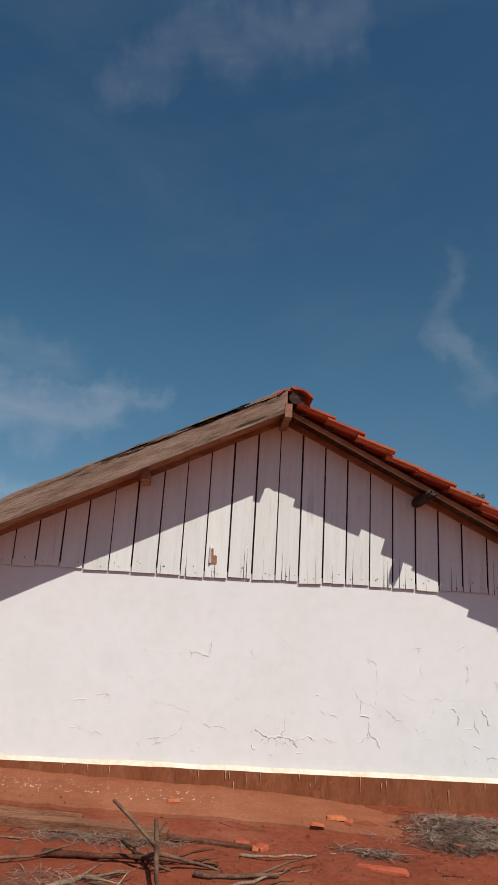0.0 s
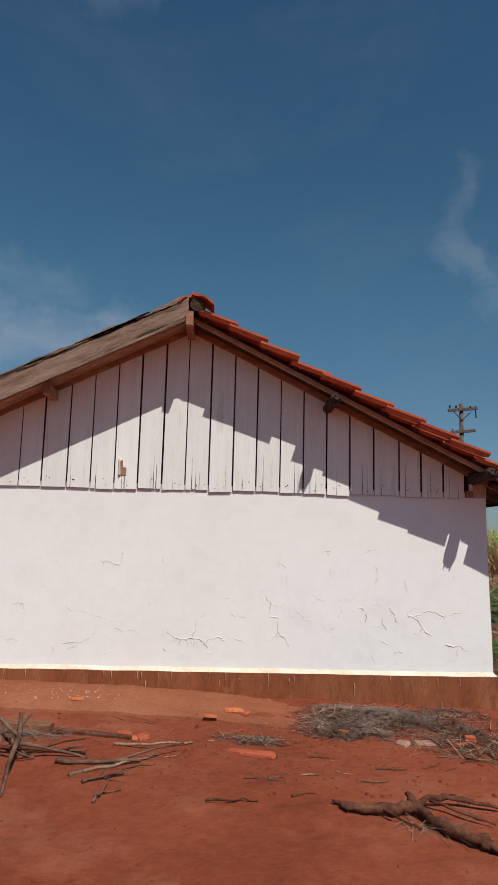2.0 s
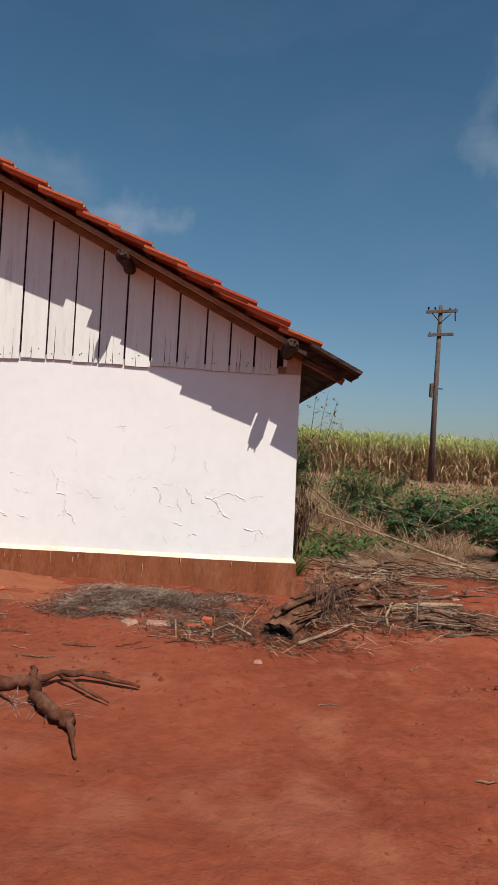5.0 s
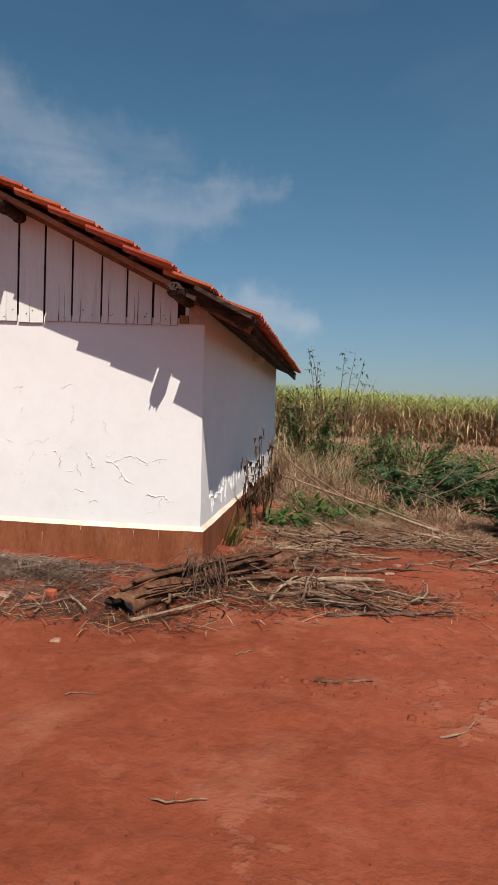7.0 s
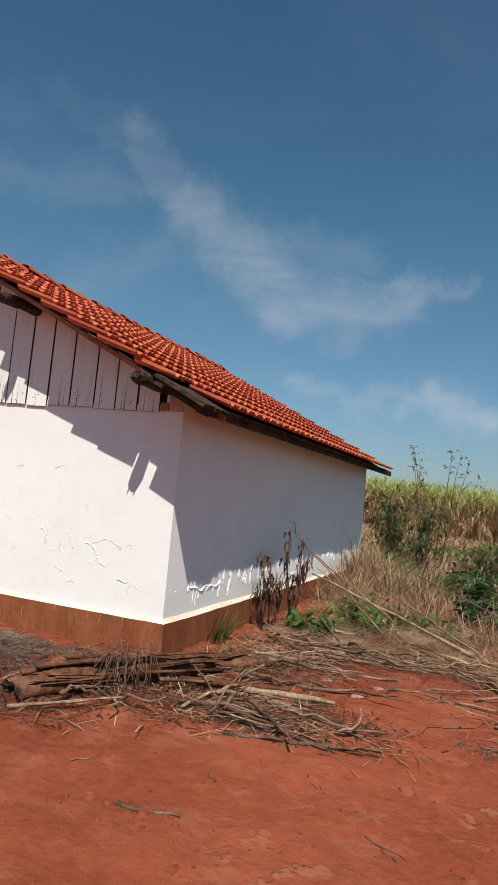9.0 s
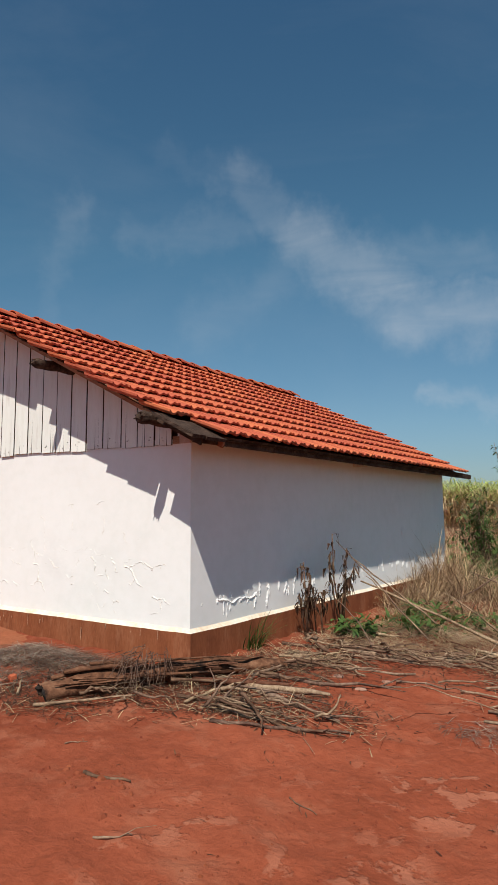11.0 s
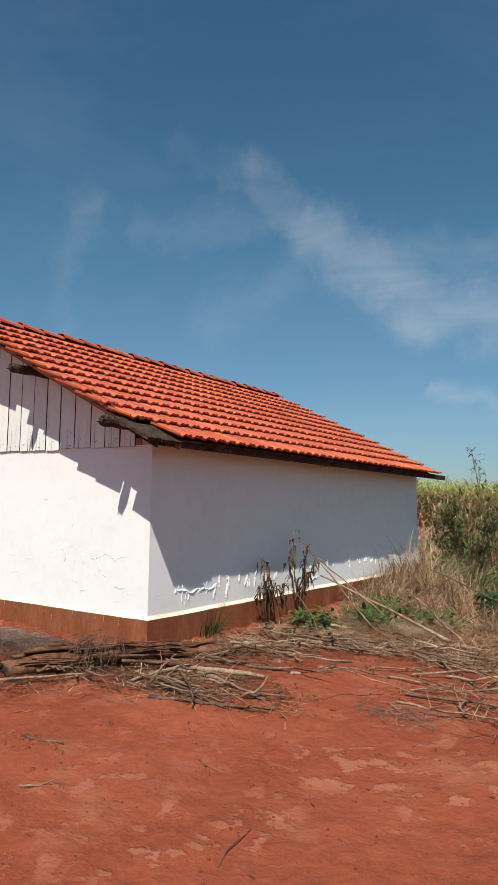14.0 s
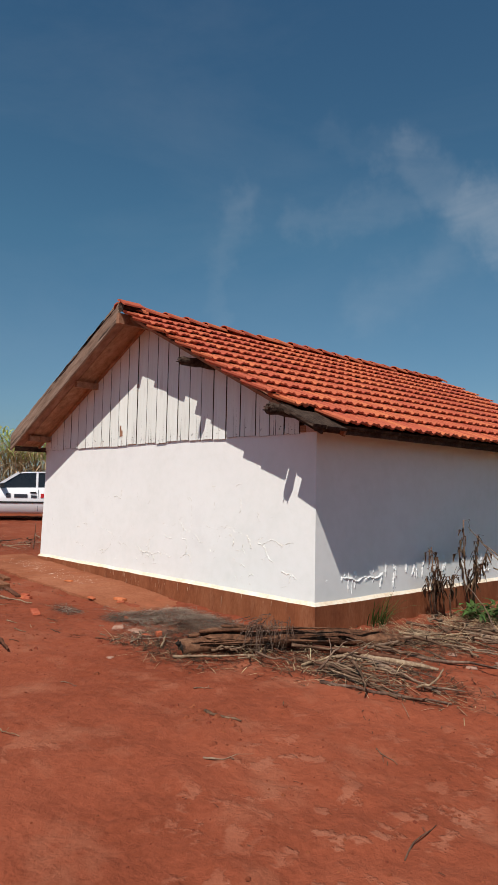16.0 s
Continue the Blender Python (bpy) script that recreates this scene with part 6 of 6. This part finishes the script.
# ---- power pole ----
def power_pole():
    x, y = 13.0, 34.2
    z = lie(x, y)
    pole = tagged(new("power_pole"), label="weathered wooden power pole with two crossarms", category="pole")
    pole.location = (x, y, z)
    part("post", Shape().tube([(0, 0, -.2), (0, 0, 4), (0.02, 0, 9.0)], [.15, .13, .10], 10), POLE_WOOD, pole, smooth=True)
    part("stay", Shape().tube([(.16, .05, -.2), (.13, .05, 2.0), (.10, .05, 4.4)], [.06, .05, .04], 8), POLE_WOOD, pole, smooth=True)
    for zz, half, tip in ((8.60, .78, .16), (7.45, .64, .13)):
        arm = part("crossarm", Shape().bar((-half + .05, -.14, zz), (half + .05, -.14, zz + tip), .10, .15), POLE_WOOD, pole, bevel=.01)
        if zz > 8:
            for k in (-.68, -.35, .40, .68):
                part("insulator", Shape().tube([(k + .05, -.14, zz + .06), (k + .05, -.14, zz + .14), (k + .05, -.14, zz + .18), (k + .05, -.14, zz + .27)], [.02, .02, .055, .04], 8), CHARRED, arm, smooth=True)
            for k in (-.45, .5):
                part("brace", Shape().bar((k, -.13, zz - .02), (0, -.12, zz - .5), .02, .04), CHARRED, arm)
        else:
            part("insulator", Shape().tube([(-.5, -.14, zz + .05), (-.5, -.14, zz + .16)], [.04, .03], 8), CHARRED, arm, smooth=True)
    part("fuse_box", Shape().box(-.30, -.14, -.12, .10, 4.35, 5.05), POLE_WOOD, pole, "small grey box on the post", bevel=.02)
    part("bracket", Shape().bar((.1, -.05, 4.8), (.34, -.05, 4.8), .04, .05), CHARRED, pole)
    part("hanger", Shape().tube([(.72, -.14, 8.66), (.74, -.14, 8.3), (.78, -.14, 8.25)], [.03, .03, .02], 6), CHARRED, pole, smooth=True)


power_pole()

# ---- parked car ----
CAR_WHITE = material("white_car_paint", [(0.74, 0.74, 0.75), (0.79, 0.79, 0.80)], 0.25, 2, 30, 0, stain=(0.60, 0.50, 0.44), stain_scale=1.2, stain_at=(0.60, 0.85), spec=0.5)
CAR_GLASS = material("dark_car_glass", [(0.012, 0.014, 0.016), (0.02, 0.022, 0.024)], 0.06, 2, 10, 0, spec=0.6)
CAR_BLACK = material("black_trim", [(0.015, 0.015, 0.016), (0.03, 0.03, 0.03)], 0.6, 5, 30, 0.1, spec=0.3)
TYRE = material("dusty_rubber", [(0.03, 0.022, 0.02), (0.06, 0.04, 0.033)], 0.9, 6, 40, 0.2, spec=0.2)
RIM = material("grey_rim", [(0.30, 0.29, 0.28), (0.42, 0.41, 0.40)], 0.4, 6, 30, 0, metal=0.6)
RED_MARK = material("red_sticker", [(0.50, 0.03, 0.035), (0.58, 0.04, 0.045)], 0.5, 6, 30, 0)
BLUE_GREY = material("dark_sticker", [(0.03, 0.035, 0.05), (0.05, 0.055, 0.07)], 0.5, 6, 30, 0)


def parked_car():
    """Small hatchback; local x runs to the tail, y to the far side, the near flank at y = -0.8."""
    x, y = -11.5, 10.5
    car = tagged(new("car"), label="white hatchback with dark windows parked on red soil", category="car")
    base = min(ground_z(x - .4, y - .9), ground_z(x + .4, y + .9))
    d = Vector((0.403, 0.915, 0))
    car.matrix_basis = Matrix.Translation((x, y, base)) @ Matrix.Rotation(math.atan2(d.y, d.x), 4, "Z")
    # body sections along x: (x, half width low, half width belt, z low, z belt)
    prof = [(-1.92, .60, .55, .32, .62), (-1.86, .74, .70, .22, .70), (-1.55, .80, .76, .20, .78), (-.95, .81, .78, .20, .88), (-.70, .81, .78, .20, .92), (.2, .81, .785, .20, .94), (1.2, .81, .78, .20, .96), (1.65, .79, .76, .22, .95),
            (1.88, .74, .70, .26, .90), (1.94, .68, .62, .36, .80)]
    body = Shape()
    for px, w0, w1, z0, z1 in prof:
        zm = z0 + (z1 - z0) * .45
        body.v += [(px, -w0 * .93, z0), (px, -w0, z0 + .06), (px, -w0 - .012, zm), (px, -w1, z1), (px, -w1 * .9, z1 + .015), (px, w1 * .9, z1 + .015), (px, w1, z1), (px, w0 + .012, zm), (px, w0, z0 + .06), (px, w0 * .93, z0)]
    m = 10
    for i in range(len(prof) - 1):
        for k in range(m):
            body.f.append((m * i + k, m * i + (k + 1) % m, m * i + m + (k + 1) % m, m * i + m + k))
    body.f += [tuple(range(m))[::-1], tuple(m * (len(prof) - 1) + k for k in range(m))]
    part("body", body, CAR_WHITE, car, smooth=True)
    # roof skin and pillars
    roof_skin = Shape()
    for px, z, w in ((-.16, 1.365, .60), (.0, 1.405, .61), (.5, 1.425, .615), (1.0, 1.41, .61), (1.2, 1.375, .60)):
        roof_skin.v += [(px, -w - .01, z - .03), (px, -w + .06, z), (px, 0, z + .015), (px, w - .06, z), (px, w + .01, z - .03), (px, 0, z - .05)]
    for i in range(4):
        for k in range(6):
            roof_skin.f.append((6 * i + k, 6 * i + (k + 1) % 6, 6 * i + 6 + (k + 1) % 6, 6 * i + 6 + k))
    roof_skin.f += [(5, 4, 3, 2, 1, 0), tuple(24 + k for k in range(6))]
    part("roof_panel", roof_skin, CAR_WHITE, car, smooth=True)
    glass = Shape().add([(-.80, -.73, .93), (-.80, .73, .93), (-.14, .60, 1.37), (-.14, -.60, 1.37), (1.18, -.60, 1.37), (1.18, .60, 1.37), (1.70, .70, .96), (1.70, -.70, .96)],
                        [(0, 1, 2, 3), (4, 5, 6, 7), (0, 3, 4, 7), (1, 6, 5, 2)])
    part("cabin_glass", glass, CAR_GLASS, car)
    for sgn in (-1, 1):
        for a, b, w in (((-.84, .75, .92), (-.15, .615, 1.385), .07), ((.36, .765, .93), (.36, .622, 1.39), .06), ((1.72, .735, .94), (1.18, .61, 1.385), .14), ((.98, .755, .94), (1.0, .62, 1.39), .05)):
            part("pillar", Shape().bar((a[0], sgn * a[1], a[2]), (b[0], sgn * b[1], b[2]), w, .03, up=(0, 1, 0)), CAR_WHITE, car)
        part("mirror", Shape().hexa([(-.66, sgn * .78, .95), (-.54, sgn * .78, .95), (-.54, sgn * .95, .96), (-.62, sgn * .95, .96), (-.66, sgn * .78, 1.05), (-.54, sgn * .78, 1.06), (-.54, sgn * .95, 1.07), (-.62, sgn * .95, 1.06)]), CAR_BLACK, car, "black door mirror")
        part("side_moulding", Shape().bar((-1.3, sgn * .828, .52), (1.4, sgn * .828, .53), .012, .05), CAR_BLACK, car, "black side moulding")
        part("door_seam", Shape().bar((.40, sgn * .818, .28), (.40, sgn * .802, .90), .008, .008, up=(0, 1, 0)), CAR_BLACK, car)
        part("door_handle", Shape().box(.18, .34, sgn * .81 - .012, sgn * .81 + .012, .79, .83), CAR_BLACK, car)
        # lettering and badges on the door, as plain bars
        for bx, bw, bh, mt in ((-.48, .12, .12, BLUE_GREY), (-.26, .36, .10, BLUE_GREY), (.20, .16, .07, BLUE_GREY), (.47, .13, .12, RED_MARK)):
            part("sticker", Shape().box(bx, bx + bw, sgn * .822 - .003, sgn * .822 + .003, .66, .66 + bh), mt, car)
        for wx in (-1.22, 1.22):
            wheel = part("wheel", Shape().tube([(wx, sgn * .64, .28), (wx, sgn * .66, .28), (wx, sgn * .80, .28), (wx, sgn * .822, .28)], [.26, .285, .285, .26], 22), TYRE, car, smooth=True)
            part("rim", Shape().tube([(wx, sgn * .80, .28), (wx, sgn * .826, .28), (wx, sgn * .829, .28)], [.19, .185, .12], 18), RIM, wheel)
    part("bumper", Shape().box(-1.96, -1.84, -.66, .66, .34, .50), CAR_BLACK, car, bevel=.03)
    part("bumper", Shape().box(1.86, 1.98, -.66, .66, .36, .52), CAR_BLACK, car, bevel=.03)
    for sgn in (-1, 1):
        part("headlight", Shape().box(-1.90, -1.83, sgn * .55 - .13, sgn * .55 + .13, .58, .70), RIM, car, bevel=.02)
        part("tail_light", Shape().box(1.86, 1.93, sgn * .60 - .08, sgn * .60 + .08, .62, .84), RED_MARK, car, bevel=.02)


parked_car()
